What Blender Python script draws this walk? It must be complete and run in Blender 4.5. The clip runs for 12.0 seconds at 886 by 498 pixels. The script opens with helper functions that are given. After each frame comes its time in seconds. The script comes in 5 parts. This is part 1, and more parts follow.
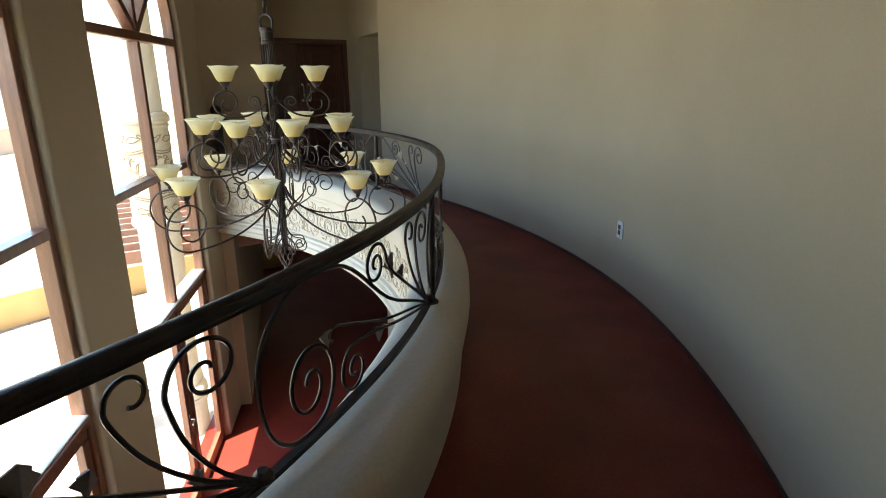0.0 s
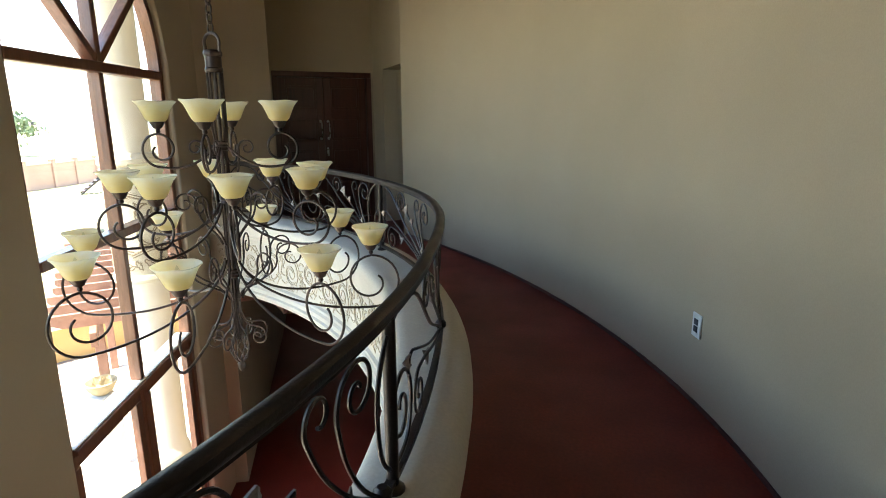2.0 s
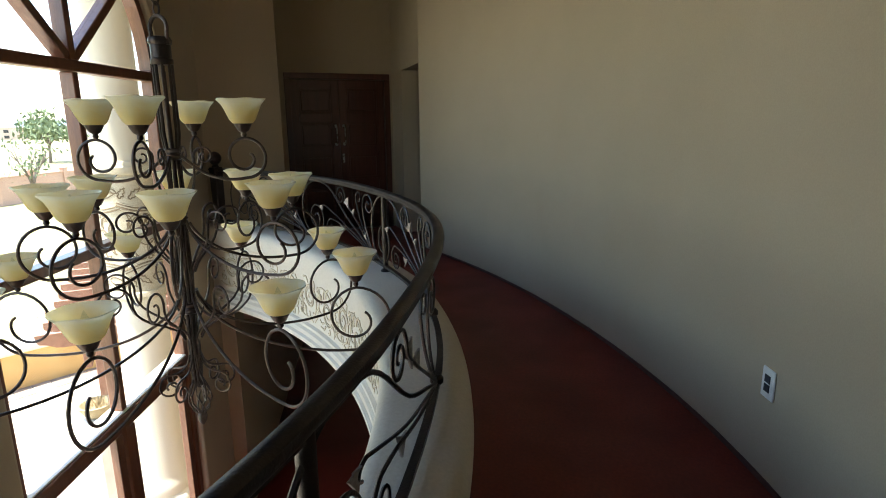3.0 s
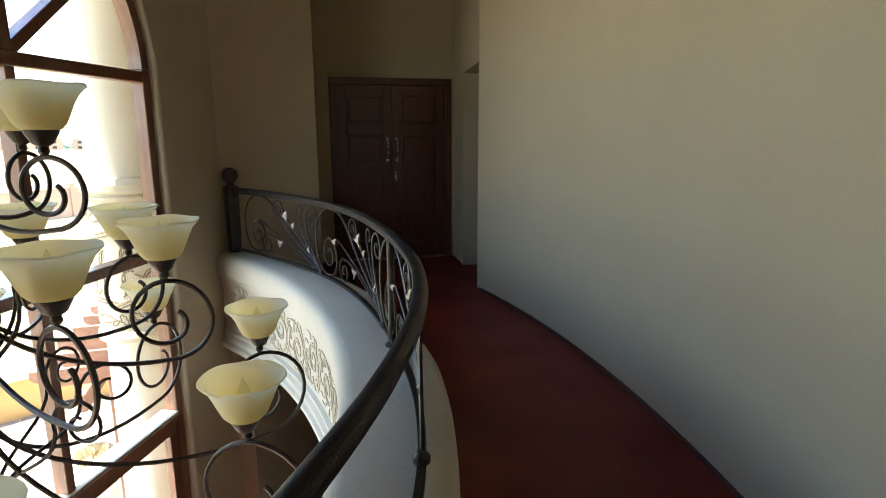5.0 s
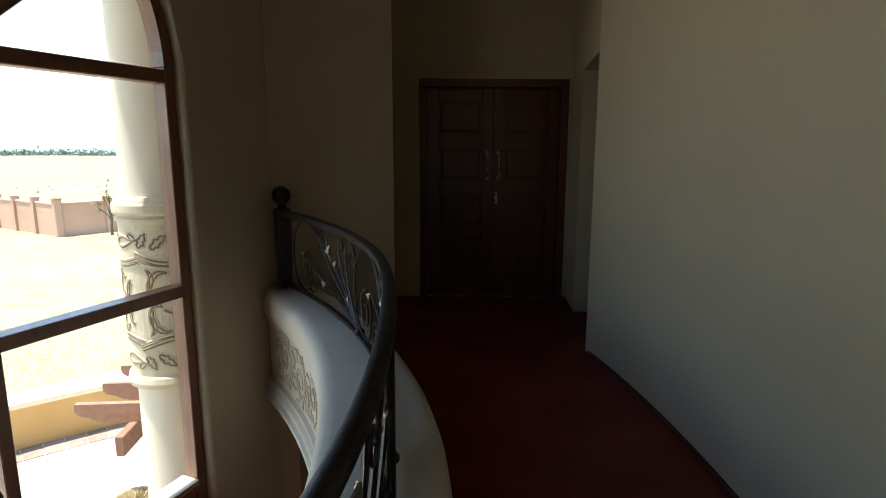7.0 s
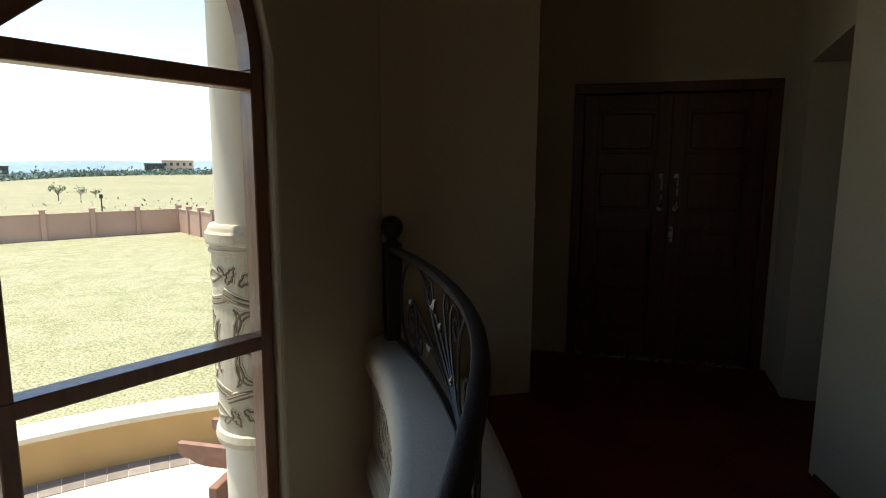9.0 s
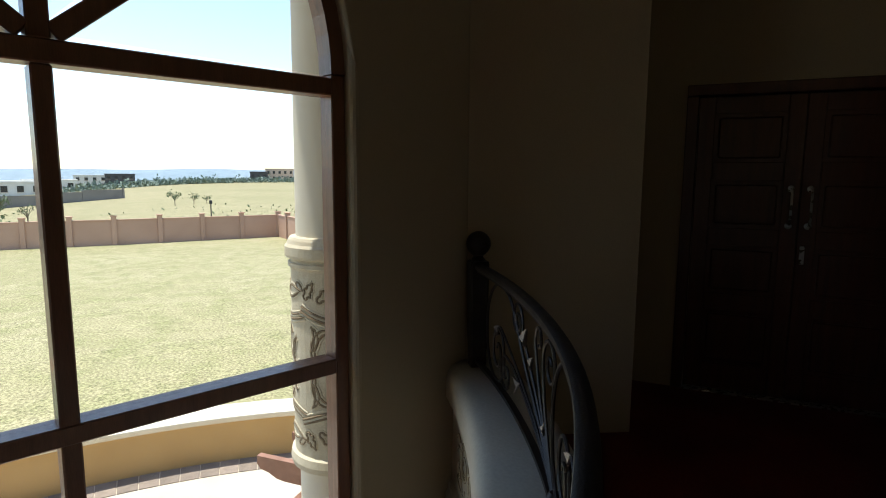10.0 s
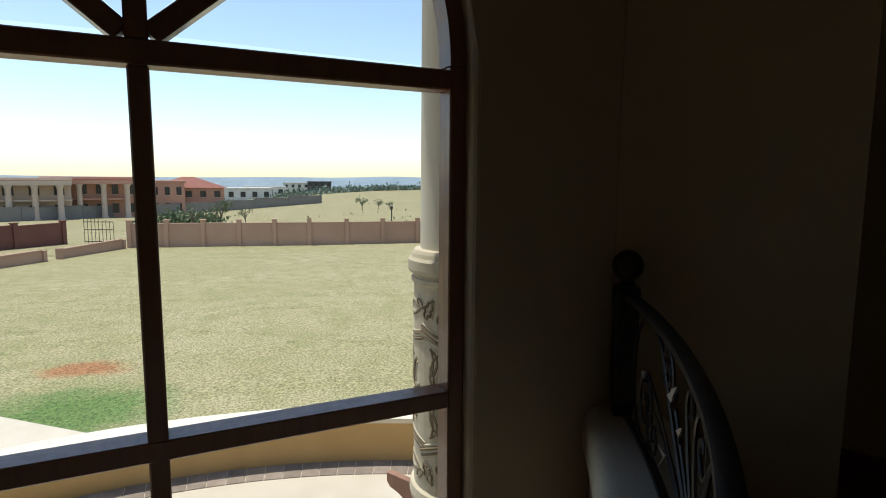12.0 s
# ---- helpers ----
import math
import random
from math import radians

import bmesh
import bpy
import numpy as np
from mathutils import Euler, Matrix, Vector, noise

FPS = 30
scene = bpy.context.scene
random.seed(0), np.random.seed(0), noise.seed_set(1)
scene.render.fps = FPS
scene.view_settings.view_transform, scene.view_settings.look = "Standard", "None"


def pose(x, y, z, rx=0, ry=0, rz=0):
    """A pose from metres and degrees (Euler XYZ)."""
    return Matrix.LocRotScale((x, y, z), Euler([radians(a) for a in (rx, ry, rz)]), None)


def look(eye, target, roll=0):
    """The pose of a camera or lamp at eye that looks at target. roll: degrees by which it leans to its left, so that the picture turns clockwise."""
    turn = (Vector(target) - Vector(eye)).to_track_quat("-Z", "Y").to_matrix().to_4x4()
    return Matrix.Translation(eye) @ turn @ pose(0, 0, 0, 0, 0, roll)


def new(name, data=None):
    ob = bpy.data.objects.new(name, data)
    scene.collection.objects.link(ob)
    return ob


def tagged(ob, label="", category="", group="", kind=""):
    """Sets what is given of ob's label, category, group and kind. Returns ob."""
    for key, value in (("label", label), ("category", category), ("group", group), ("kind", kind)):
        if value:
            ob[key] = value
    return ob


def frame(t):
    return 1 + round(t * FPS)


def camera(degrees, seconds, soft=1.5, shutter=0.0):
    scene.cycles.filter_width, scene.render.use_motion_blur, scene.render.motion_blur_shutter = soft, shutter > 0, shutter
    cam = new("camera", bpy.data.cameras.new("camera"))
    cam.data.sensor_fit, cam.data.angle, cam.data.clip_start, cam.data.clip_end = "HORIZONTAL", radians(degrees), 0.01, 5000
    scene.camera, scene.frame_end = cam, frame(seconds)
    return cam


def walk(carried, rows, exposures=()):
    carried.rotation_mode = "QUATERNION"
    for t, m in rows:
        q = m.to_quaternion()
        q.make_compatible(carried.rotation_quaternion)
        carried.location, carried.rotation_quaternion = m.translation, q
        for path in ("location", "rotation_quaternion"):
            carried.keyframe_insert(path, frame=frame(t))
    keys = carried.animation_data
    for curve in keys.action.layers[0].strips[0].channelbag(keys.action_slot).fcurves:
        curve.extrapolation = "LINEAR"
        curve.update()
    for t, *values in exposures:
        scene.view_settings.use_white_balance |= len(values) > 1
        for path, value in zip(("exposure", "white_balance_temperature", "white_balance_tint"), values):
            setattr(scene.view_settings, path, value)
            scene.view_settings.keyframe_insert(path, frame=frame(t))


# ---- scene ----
cam = camera(75.8, 12.0, soft=1.0)
PATH = [
    (0, (1.166, 0.599, 1.509), (0.673, 2.45, 0.934), -0.2),
    (0.5, (1.152, 0.869, 1.522), (0.629, 2.723, 0.984), -0.3),
    (1, (1.157, 1.167, 1.528), (0.595, 3.022, 1.034), -0.3),
    (1.5, (1.128, 1.452, 1.512), (0.519, 3.297, 1.04), -0.4),
    (2, (1.071, 1.763, 1.525), (0.419, 3.596, 1.061), -0.3),
    (2.5, (1.046, 2.077, 1.533), (0.341, 3.891, 1.075), -0.6),
    (3, (0.995, 2.376, 1.502), (0.237, 4.172, 1.056), -0.6),
    (5, (0.726, 3.662, 1.481), (-0.307, 5.328, 1.083), -0.2),
    (5.5, (0.668, 4.003, 1.491), (-0.451, 5.614, 1.103), -0.3),
    (6, (0.530, 4.285, 1.482), (-0.661, 5.847, 1.103), -0.2),
    (6.5, (0.416, 4.573, 1.491), (-0.883, 6.048, 1.119), 0.0),
    (8.5, (-0.242, 5.423, 1.491), (-1.889, 6.518, 1.188), 0.2),
    (9, (-0.404, 5.545, 1.486), (-2.135, 6.503, 1.198), 0.3),
    (9.5, (-0.556, 5.608, 1.493), (-2.360, 6.427, 1.223), 0.3),
    (10, (-0.668, 5.668, 1.499), (-2.530, 6.349, 1.238), 0.4),
    (10.5, (-0.753, 5.773, 1.493), (-2.666, 6.301, 1.252), 0.3),
    (11, (-0.836, 5.866, 1.492), (-2.785, 6.249, 1.252), 0.3),
    (11.5, (-0.926, 5.918, 1.490), (-2.894, 6.179, 1.249), 0.4),
    (12, (-1.018, 5.952, 1.494), (-3.003, 6.050, 1.255), 0.4),
]
EXPOSURES = [(0, 3.07, 6500, 11), (1.5, 3.2, 6500, 11), (2.5, 2.86, 6500, 11), (3, 2.6, 6500, 11), (5, 3.0, 6500, 11), (5.5, 2.82, 6500, 11), (6.5, 2.22, 6500, 11), (8.5, 1.33, 6450, 11), (9.5, 1.08, 6450, 11), (10.5, 0.85, 6450, 11), (12, 0.38, 6600, 11)]
walk(cam, [(t, look(eye, target, roll)) for t, eye, target, roll in PATH], EXPOSURES)

# ---------------------------------------------------------------- sky and sun
SUN_AZ, SUN_EL = 238.0, 75.0          # degrees: towards the sun, from +x anticlockwise; height
sun_way = Vector((math.cos(radians(SUN_AZ)) * math.cos(radians(SUN_EL)), math.sin(radians(SUN_AZ)) * math.cos(radians(SUN_EL)), math.sin(radians(SUN_EL))))
world = bpy.data.worlds.new("daylight")
scene.world = world
world.use_nodes = True
sky = world.node_tree.nodes.new("ShaderNodeTexSky")
sky.sky_type, sky.sun_disc = "NISHITA", False
sky.sun_elevation, sky.sun_rotation = radians(SUN_EL), radians(90 - SUN_AZ)
sky.air_density, sky.dust_density = 1.05, 0.45
world.node_tree.links.new(sky.outputs[0], world.node_tree.nodes["Background"].inputs[0])
world.node_tree.nodes["Background"].inputs[1].default_value = 0.175
sun = new("sun", bpy.data.lights.new("sun", "SUN"))
sun.data.energy, sun.data.angle, sun.data.color = 4.0, radians(0.53), (1.0, 0.95, 0.87)
sun.matrix_world = look((0, 0, 30), Vector((0, 0, 30)) - sun_way)


# ---------------------------------------------------------------- materials
def material(name, color, rough=0.6, color2=None, scale=6.0, fine=80.0, bump=0.1, metal=0.0, stretch=(1, 1, 1), spread=0.5, fine_mix=0.35, coat=0.0, spec=0.5, vary=0.0, bump_far=0.004):
    """A surface with broad patches and fine grain in colour, roughness and relief; metres."""
    m = bpy.data.materials.new(name)
    m.use_nodes = True
    t = m.node_tree
    n, l = t.nodes, t.links
    b = n["Principled BSDF"]
    b.inputs["Metallic"].default_value, b.inputs["Coat Weight"].default_value = metal, coat
    b.inputs["Specular IOR Level"].default_value = spec
    co = n.new("ShaderNodeTexCoord")
    mp = n.new("ShaderNodeMapping")
    mp.inputs["Scale"].default_value = stretch
    l.new(co.outputs["Object"], mp.inputs[0])
    broad, grain = n.new("ShaderNodeTexNoise"), n.new("ShaderNodeTexNoise")
    broad.inputs["Scale"].default_value, broad.inputs["Detail"].default_value = scale, 5
    grain.inputs["Scale"].default_value, grain.inputs["Detail"].default_value = fine, 3
    for q in (broad, grain):
        l.new(mp.outputs[0], q.inputs["Vector"])
    c2 = color2 or tuple(c * 0.75 for c in color)
    ramp = n.new("ShaderNodeMapRange")
    ramp.inputs["From Min"].default_value, ramp.inputs["From Max"].default_value = 0.5 - spread / 2, 0.5 + spread / 2
    l.new(broad.outputs["Fac"], ramp.inputs["Value"])
    mix = n.new("ShaderNodeMix")
    mix.data_type = "RGBA"
    mix.inputs["A"].default_value, mix.inputs["B"].default_value = (*color, 1), (*c2, 1)
    l.new(ramp.outputs[0], mix.inputs["Factor"])
    mix2 = n.new("ShaderNodeMix")
    mix2.data_type, mix2.blend_type = "RGBA", "MULTIPLY"
    mix2.inputs["Factor"].default_value = fine_mix
    l.new(mix.outputs["Result"], mix2.inputs["A"])
    gr = n.new("ShaderNodeMapRange")
    gr.inputs["From Min"].default_value, gr.inputs["From Max"].default_value, gr.inputs["To Min"].default_value, gr.inputs["To Max"].default_value = 0.3, 0.7, 0.45, 1.25
    l.new(grain.outputs["Fac"], gr.inputs["Value"])
    l.new(gr.outputs[0], mix2.inputs["B"])
    last = mix2.outputs["Result"]
    if vary:
        info, hsv = n.new("ShaderNodeObjectInfo"), n.new("ShaderNodeHueSaturation")
        vr = n.new("ShaderNodeMapRange")
        vr.inputs["To Min"].default_value, vr.inputs["To Max"].default_value = 1 - vary, 1 + vary
        l.new(info.outputs["Random"], vr.inputs["Value"])
        l.new(vr.outputs[0], hsv.inputs["Value"])
        l.new(last, hsv.inputs["Color"])
        last = hsv.outputs[0]
    l.new(last, b.inputs["Base Color"])
    rr = n.new("ShaderNodeMapRange")
    rr.inputs["To Min"].default_value, rr.inputs["To Max"].default_value = max(0.03, rough - 0.1), min(1, rough + 0.1)
    l.new(broad.outputs["Fac"], rr.inputs["Value"])
    l.new(rr.outputs[0], b.inputs["Roughness"])
    if bump:
        bp = n.new("ShaderNodeBump")
        bp.inputs["Strength"].default_value, bp.inputs["Distance"].default_value = bump, bump_far
        l.new(grain.outputs["Fac"], bp.inputs["Height"])
        l.new(bp.outputs[0], b.inputs["Normal"])
    return m


plaster = material("beige_wall_paint", (0.415, 0.336, 0.236), 0.75, (0.382, 0.31, 0.216), 1.2, 160, 0.12, fine_mix=0.1, spec=0.3)
# ceilings are unseen; colour kept dark so that less light bounces onto the walls
ceiling_paint = material("darkened_ceiling_paint", (0.2, 0.165, 0.12), 0.8, (0.18, 0.15, 0.11), 1.0, 120, 0.08, fine_mix=0.08)
cream = material("cream_cast_stone", (0.64, 0.585, 0.48), 0.7, (0.585, 0.525, 0.415), 3.0, 90, 0.2, fine_mix=0.1, spec=0.3)
kerb_stone = material("cream_painted_kerb_stone", (0.52, 0.475, 0.39), 0.65, (0.465, 0.42, 0.335), 2.4, 70, 0.25, fine_mix=0.14, spec=0.3)
carved = material("carved_cream_stone", (0.6, 0.535, 0.405), 0.75, (0.48, 0.41, 0.29), 7.0, 120, 0.35, fine_mix=0.3, spec=0.3)
red_floor = material("oxblood_stained_screed", (0.185, 0.026, 0.017), 0.5, (0.105, 0.016, 0.011), 2.2, 60, 0.12, fine_mix=0.45, spec=0.25, spread=0.45)
red_polish = material("polished_oxblood_floor", (0.21, 0.026, 0.015), 0.4, (0.14, 0.018, 0.011), 1.6, 50, 0.04, fine_mix=0.3, spec=0.3)
# dark colour that stands in for shade in the hollows of the carving
groove_shade = material("painted_carving_shade", (0.25, 0.185, 0.11), 0.9, (0.17, 0.125, 0.078), 8, 90, 0.3)
skirt_paint = material("dark_red_skirting", (0.07, 0.02, 0.016), 0.5, None, 4, 70, 0.1)
iron = material("brown_black_wrought_iron", (0.045, 0.036, 0.031), 0.42, (0.028, 0.022, 0.02), 9, 140, 0.25, metal=0.55, fine_mix=0.3)
bronze = material("rubbed_bronze_iron", (0.085, 0.06, 0.048), 0.4, (0.05, 0.036, 0.03), 14, 160, 0.2, metal=0.65, fine_mix=0.3)
leaf_metal = material("pale_patina_leaf", (0.3, 0.27, 0.25), 0.45, (0.18, 0.15, 0.14), 20, 150, 0.2, metal=0.4)
frame_wood = material("varnished_red_wood", (0.2, 0.078, 0.038), 0.42, (0.13, 0.05, 0.025), 5, 60, 0.12, stretch=(6, 6, 0.5), fine_mix=0.3, spec=0.45, coat=0.25)
door_wood = material("dark_mahogany", (0.1, 0.027, 0.015), 0.36, (0.055, 0.015, 0.009), 4, 70, 0.15, stretch=(7, 7, 0.5), fine_mix=0.4, coat=0.25)
rafter_wood = material("weathered_rafter_timber", (0.32, 0.16, 0.1), 0.65, (0.22, 0.105, 0.065), 4, 60, 0.3, stretch=(4, 4, 4), fine_mix=0.35, vary=0.12)
chrome = material("brushed_steel", (0.6, 0.58, 0.55), 0.28, None, 30, 200, 0.05, metal=1.0, fine_mix=0.1)
white_plastic = material("white_plastic", (0.78, 0.78, 0.76), 0.35, None, 20, 200, 0.0, fine_mix=0.04)
dark_plastic = material("slate_switch_plastic", (0.04, 0.05, 0.07), 0.35, None, 20, 200, 0.0, fine_mix=0.05)
paving = material("pale_terrace_screed", (0.62, 0.55, 0.44), 0.8, (0.52, 0.45, 0.35), 1.5, 60, 0.3, fine_mix=0.2)
edge_stone = material("worn_grey_edging", (0.3, 0.24, 0.19), 0.85, (0.2, 0.16, 0.13), 5, 40, 0.4, vary=0.2)
ochre = material("ochre_render", (0.56, 0.36, 0.14), 0.8, (0.47, 0.29, 0.11), 1.8, 70, 0.25, fine_mix=0.25)
coping_mat = material("cream_coping", (0.74, 0.68, 0.55), 0.75, (0.66, 0.6, 0.47), 2.5, 60, 0.2, fine_mix=0.15)
fence_mat = material("tan_precast_wall", (0.5, 0.31, 0.215), 0.85, (0.43, 0.26, 0.18), 0.7, 30, 0.3, fine_mix=0.2, vary=0.06)
red_wall_mat = material("red_brown_render", (0.2, 0.075, 0.055), 0.85, (0.15, 0.055, 0.04), 0.8, 30, 0.2, vary=0.1)
grey_wall_mat = material("grey_boundary_wall", (0.24, 0.22, 0.2), 0.85, None, 0.5, 10, 0.1)
house_pink = material("terracotta_house_render", (0.58, 0.31, 0.22), 0.85, (0.5, 0.26, 0.18), 0.3, 5, 0.1)
house_tan = material("tan_house_render", (0.6, 0.46, 0.36), 0.85, (0.53, 0.4, 0.31), 0.3, 5, 0.1)
house_white = material("white_house_render", (0.72, 0.7, 0.66), 0.85, None, 0.3, 5, 0.1)
house_dark = material("charcoal_house_cladding", (0.06, 0.06, 0.065), 0.7, None, 0.3, 5, 0.1)
roof_tile = material("red_roof_tile", (0.3, 0.1, 0.065), 0.8, (0.22, 0.075, 0.05), 1.0, 8, 0.3)
window_dark = material("dark_far_glazing", (0.03, 0.035, 0.04), 0.15, None, 2, 10, 0.0)
bark = material("grey_bark", (0.13, 0.1, 0.075), 0.9, None, 5, 40, 0.5)
leaf_green = material("dusty_green_leaf", (0.15, 0.185, 0.085), 0.7, (0.1, 0.13, 0.06), 1.0, 15, 0.0, vary=0.1)
# foliage colour lightened and greyed to paint in distance haze
haze_green = material("haze_tinted_foliage", (0.2, 0.25, 0.19), 0.8, (0.16, 0.21, 0.16), 0.05, 1, 0.0)
straw = material("dry_straw", (0.42, 0.34, 0.2), 0.85, (0.3, 0.23, 0.13), 10, 60, 0.2)
black_steel = material("black_painted_steel", (0.02, 0.02, 0.022), 0.5, None, 10, 80, 0.1)


def ground_material(name, a, b_, c_, scale, dry):
    """Grass seen from a distance: blotches at three sizes over a soft relief. Object coordinates are metres."""
    m = bpy.data.materials.new(name)
    m.use_nodes = True
    n, l = m.node_tree.nodes, m.node_tree.links
    b = n["Principled BSDF"]
    b.inputs["Roughness"].default_value, b.inputs["Specular IOR Level"].default_value = 0.95, 0.1
    co = n.new("ShaderNodeTexCoord")
    tex = []
    for s, d in ((scale, 4), (scale * 9, 5), (scale * 130, 5)):
        q = n.new("ShaderNodeTexNoise")
        q.inputs["Scale"].default_value, q.inputs["Detail"].default_value = s, d
        q.inputs["Roughness"].default_value = 0.65
        l.new(co.outputs["Object"], q.inputs["Vector"])
        tex.append(q)
    last = None
    for q, lo, hi, col in ((tex[0], 0.35, 0.65, b_), (tex[1], 0.42, 0.7, c_)):
        mr = n.new("ShaderNodeMapRange")
        mr.inputs["From Min"].default_value, mr.inputs["From Max"].default_value = lo, hi
        l.new(q.outputs["Fac"], mr.inputs["Value"])
        mx = n.new("ShaderNodeMix")
        mx.data_type = "RGBA"
        l.new(mr.outputs[0], mx.inputs["Factor"])
        if last is None:
            mx.inputs["A"].default_value = (*a, 1)
        else:
            l.new(last, mx.inputs["A"])
        mx.inputs["B"].default_value = (*col, 1)
        last = mx.outputs["Result"]
    # worn and watered patches with a shape of their own: x, y, half length, half width, colour
    for px, py, rx, ry, col in dry:
        mp = n.new("ShaderNodeMapping")
        mp.vector_type = "POINT"
        mp.inputs["Location"].default_value = (-px / rx, -py / ry, 0)
        mp.inputs["Scale"].default_value = (1 / rx, 1 / ry, 0)
        l.new(co.outputs["Object"], mp.inputs[0])
        ln = n.new("ShaderNodeVectorMath")
        ln.operation = "LENGTH"
        l.new(mp.outputs[0], ln.inputs[0])
        ad = n.new("ShaderNodeMath")
        ad.operation = "MULTIPLY_ADD"
        l.new(tex[1].outputs["Fac"], ad.inputs[0])
        ad.inputs[1].default_value = 1.6
        l.new(ln.outputs["Value"], ad.inputs[2])
        mr = n.new("ShaderNodeMapRange")
        mr.inputs["From Min"].default_value, mr.inputs["From Max"].default_value, mr.inputs["To Min"].default_value, mr.inputs["To Max"].default_value = 1.3, 1.9, 0.85, 0
        l.new(ad.outputs[0], mr.inputs["Value"])
        mx = n.new("ShaderNodeMix")
        mx.data_type = "RGBA"
        l.new(mr.outputs[0], mx.inputs["Factor"])
        l.new(last, mx.inputs["A"])
        mx.inputs["B"].default_value = (*col, 1)
        last = mx.outputs["Result"]
    mul = n.new("ShaderNodeMix")
    mul.data_type, mul.blend_type = "RGBA", "MULTIPLY"
    mul.inputs["Factor"].default_value = 0.75
    gr = n.new("ShaderNodeMapRange")
    gr.inputs["From Min"].default_value, gr.inputs["From Max"].default_value, gr.inputs["To Min"].default_value, gr.inputs["To Max"].default_value = 0.38, 0.62, 0.4, 1.55
    l.new(tex[2].outputs["Fac"], gr.inputs["Value"])
    l.new(last, mul.inputs["A"])
    l.new(gr.outputs[0], mul.inputs["B"])
    l.new(mul.outputs["Result"], b.inputs["Base Color"])
    bp = n.new("ShaderNodeBump")
    bp.inputs["Strength"].default_value, bp.inputs["Distance"].default_value = 0.35, 0.025
    l.new(tex[2].outputs["Fac"], bp.inputs["Height"])
    l.new(bp.outputs[0], b.inputs["Normal"])
    return m


lawn_mat = ground_material("dry_lawn", (0.305, 0.272, 0.145), (0.36, 0.318, 0.188), (0.248, 0.24, 0.112), 0.12,
                           [(-15.4, -2.4, 0.75, 1.25, (0.3, 0.13, 0.06)), (-12.5, -1.1, 1.8, 2.1, (0.085, 0.165, 0.045))])
veld_mat = ground_material("dry_veld", (0.34, 0.29, 0.17), (0.29, 0.26, 0.14), (0.25, 0.23, 0.12), 0.03, [])
# blue of the distant air is mixed into the hill's own colours
hill_mat = ground_material("haze_tinted_hill", (0.23, 0.29, 0.33), (0.27, 0.33, 0.37), (0.2, 0.26, 0.29), 0.004, [])


def glass_material(name):
    """Clear thin pane: passes light straight on, mirrors at grazing angles."""
    m = bpy.data.materials.new(name)
    m.use_nodes = True
    n, l = m.node_tree.nodes, m.node_tree.links
    n.remove(n["Principled BSDF"])
    tr, gl, fr, mx = n.new("ShaderNodeBsdfTransparent"), n.new("ShaderNodeBsdfGlossy"), n.new("ShaderNodeLayerWeight"), n.new("ShaderNodeMixShader")
    tr.inputs[0].default_value = (0.93, 0.95, 0.94, 1)
    gl.inputs["Roughness"].default_value = 0.02
    fr.inputs["Blend"].default_value = 0.5
    pw, mu = n.new("ShaderNodeMath"), n.new("ShaderNodeMath")
    pw.operation, mu.operation = "POWER", "MULTIPLY_ADD"
    pw.inputs[1].default_value, mu.inputs[1].default_value, mu.inputs[2].default_value = 5.0, 0.45, 0.025
    l.new(fr.outputs["Facing"], pw.inputs[0])
    l.new(pw.outputs[0], mu.inputs[0])
    l.new(mu.outputs[0], mx.inputs[0])
    l.new(tr.outputs[0], mx.inputs[1])
    l.new(gl.outputs[0], mx.inputs[2])
    l.new(mx.outputs[0], n["Material Output"].inputs[0])
    return m


def bowl_material(name):
    """Cream alabaster glass: diffuse with light passing through, veined."""
    m = bpy.data.materials.new(name)
    m.use_nodes = True
    n, l = m.node_tree.nodes, m.node_tree.links
    b = n["Principled BSDF"]
    b.inputs["Roughness"].default_value = 0.35
    co, ns, wp = n.new("ShaderNodeTexCoord"), n.new("ShaderNodeTexNoise"), n.new("ShaderNodeMix")
    ns.inputs["Scale"].default_value, ns.inputs["Detail"].default_value, ns.inputs["Distortion"].default_value = 14, 4, 1.6
    wp.data_type = "RGBA"
    wp.inputs["A"].default_value, wp.inputs["B"].default_value = (0.96, 0.94, 0.8, 1), (0.93, 0.83, 0.46, 1)
    l.new(co.outputs["Object"], ns.inputs["Vector"])
    # deeper amber towards the thick foot, milky at the rim
    xyz, mr, ad = n.new("ShaderNodeSeparateXYZ"), n.new("ShaderNodeMapRange"), n.new("ShaderNodeMath")
    mr.inputs["From Max"].default_value, mr.inputs["To Min"].default_value, mr.inputs["To Max"].default_value = 0.1, 0.85, -0.35
    ad.operation, ad.use_clamp = "ADD", True
    l.new(co.outputs["Object"], xyz.inputs[0])
    l.new(xyz.outputs["Z"], mr.inputs["Value"])
    l.new(mr.outputs[0], ad.inputs[0])
    l.new(ns.outputs["Fac"], ad.inputs[1])
    l.new(ad.outputs[0], wp.inputs["Factor"])
    l.new(wp.outputs["Result"], b.inputs["Base Color"])
    tl, mx = n.new("ShaderNodeBsdfTranslucent"), n.new("ShaderNodeMixShader")
    l.new(wp.outputs["Result"], tl.inputs["Color"])
    mx.inputs[0].default_value = 0.6
    l.new(b.outputs[0], mx.inputs[1])
    l.new(tl.outputs[0], mx.inputs[2])
    l.new(mx.outputs[0], n["Material Output"].inputs[0])
    return m


glass = glass_material("clear_glass")
bowl_glass = bowl_material("alabaster_glass")
bulb_glass = glass_material("bulb_glass")


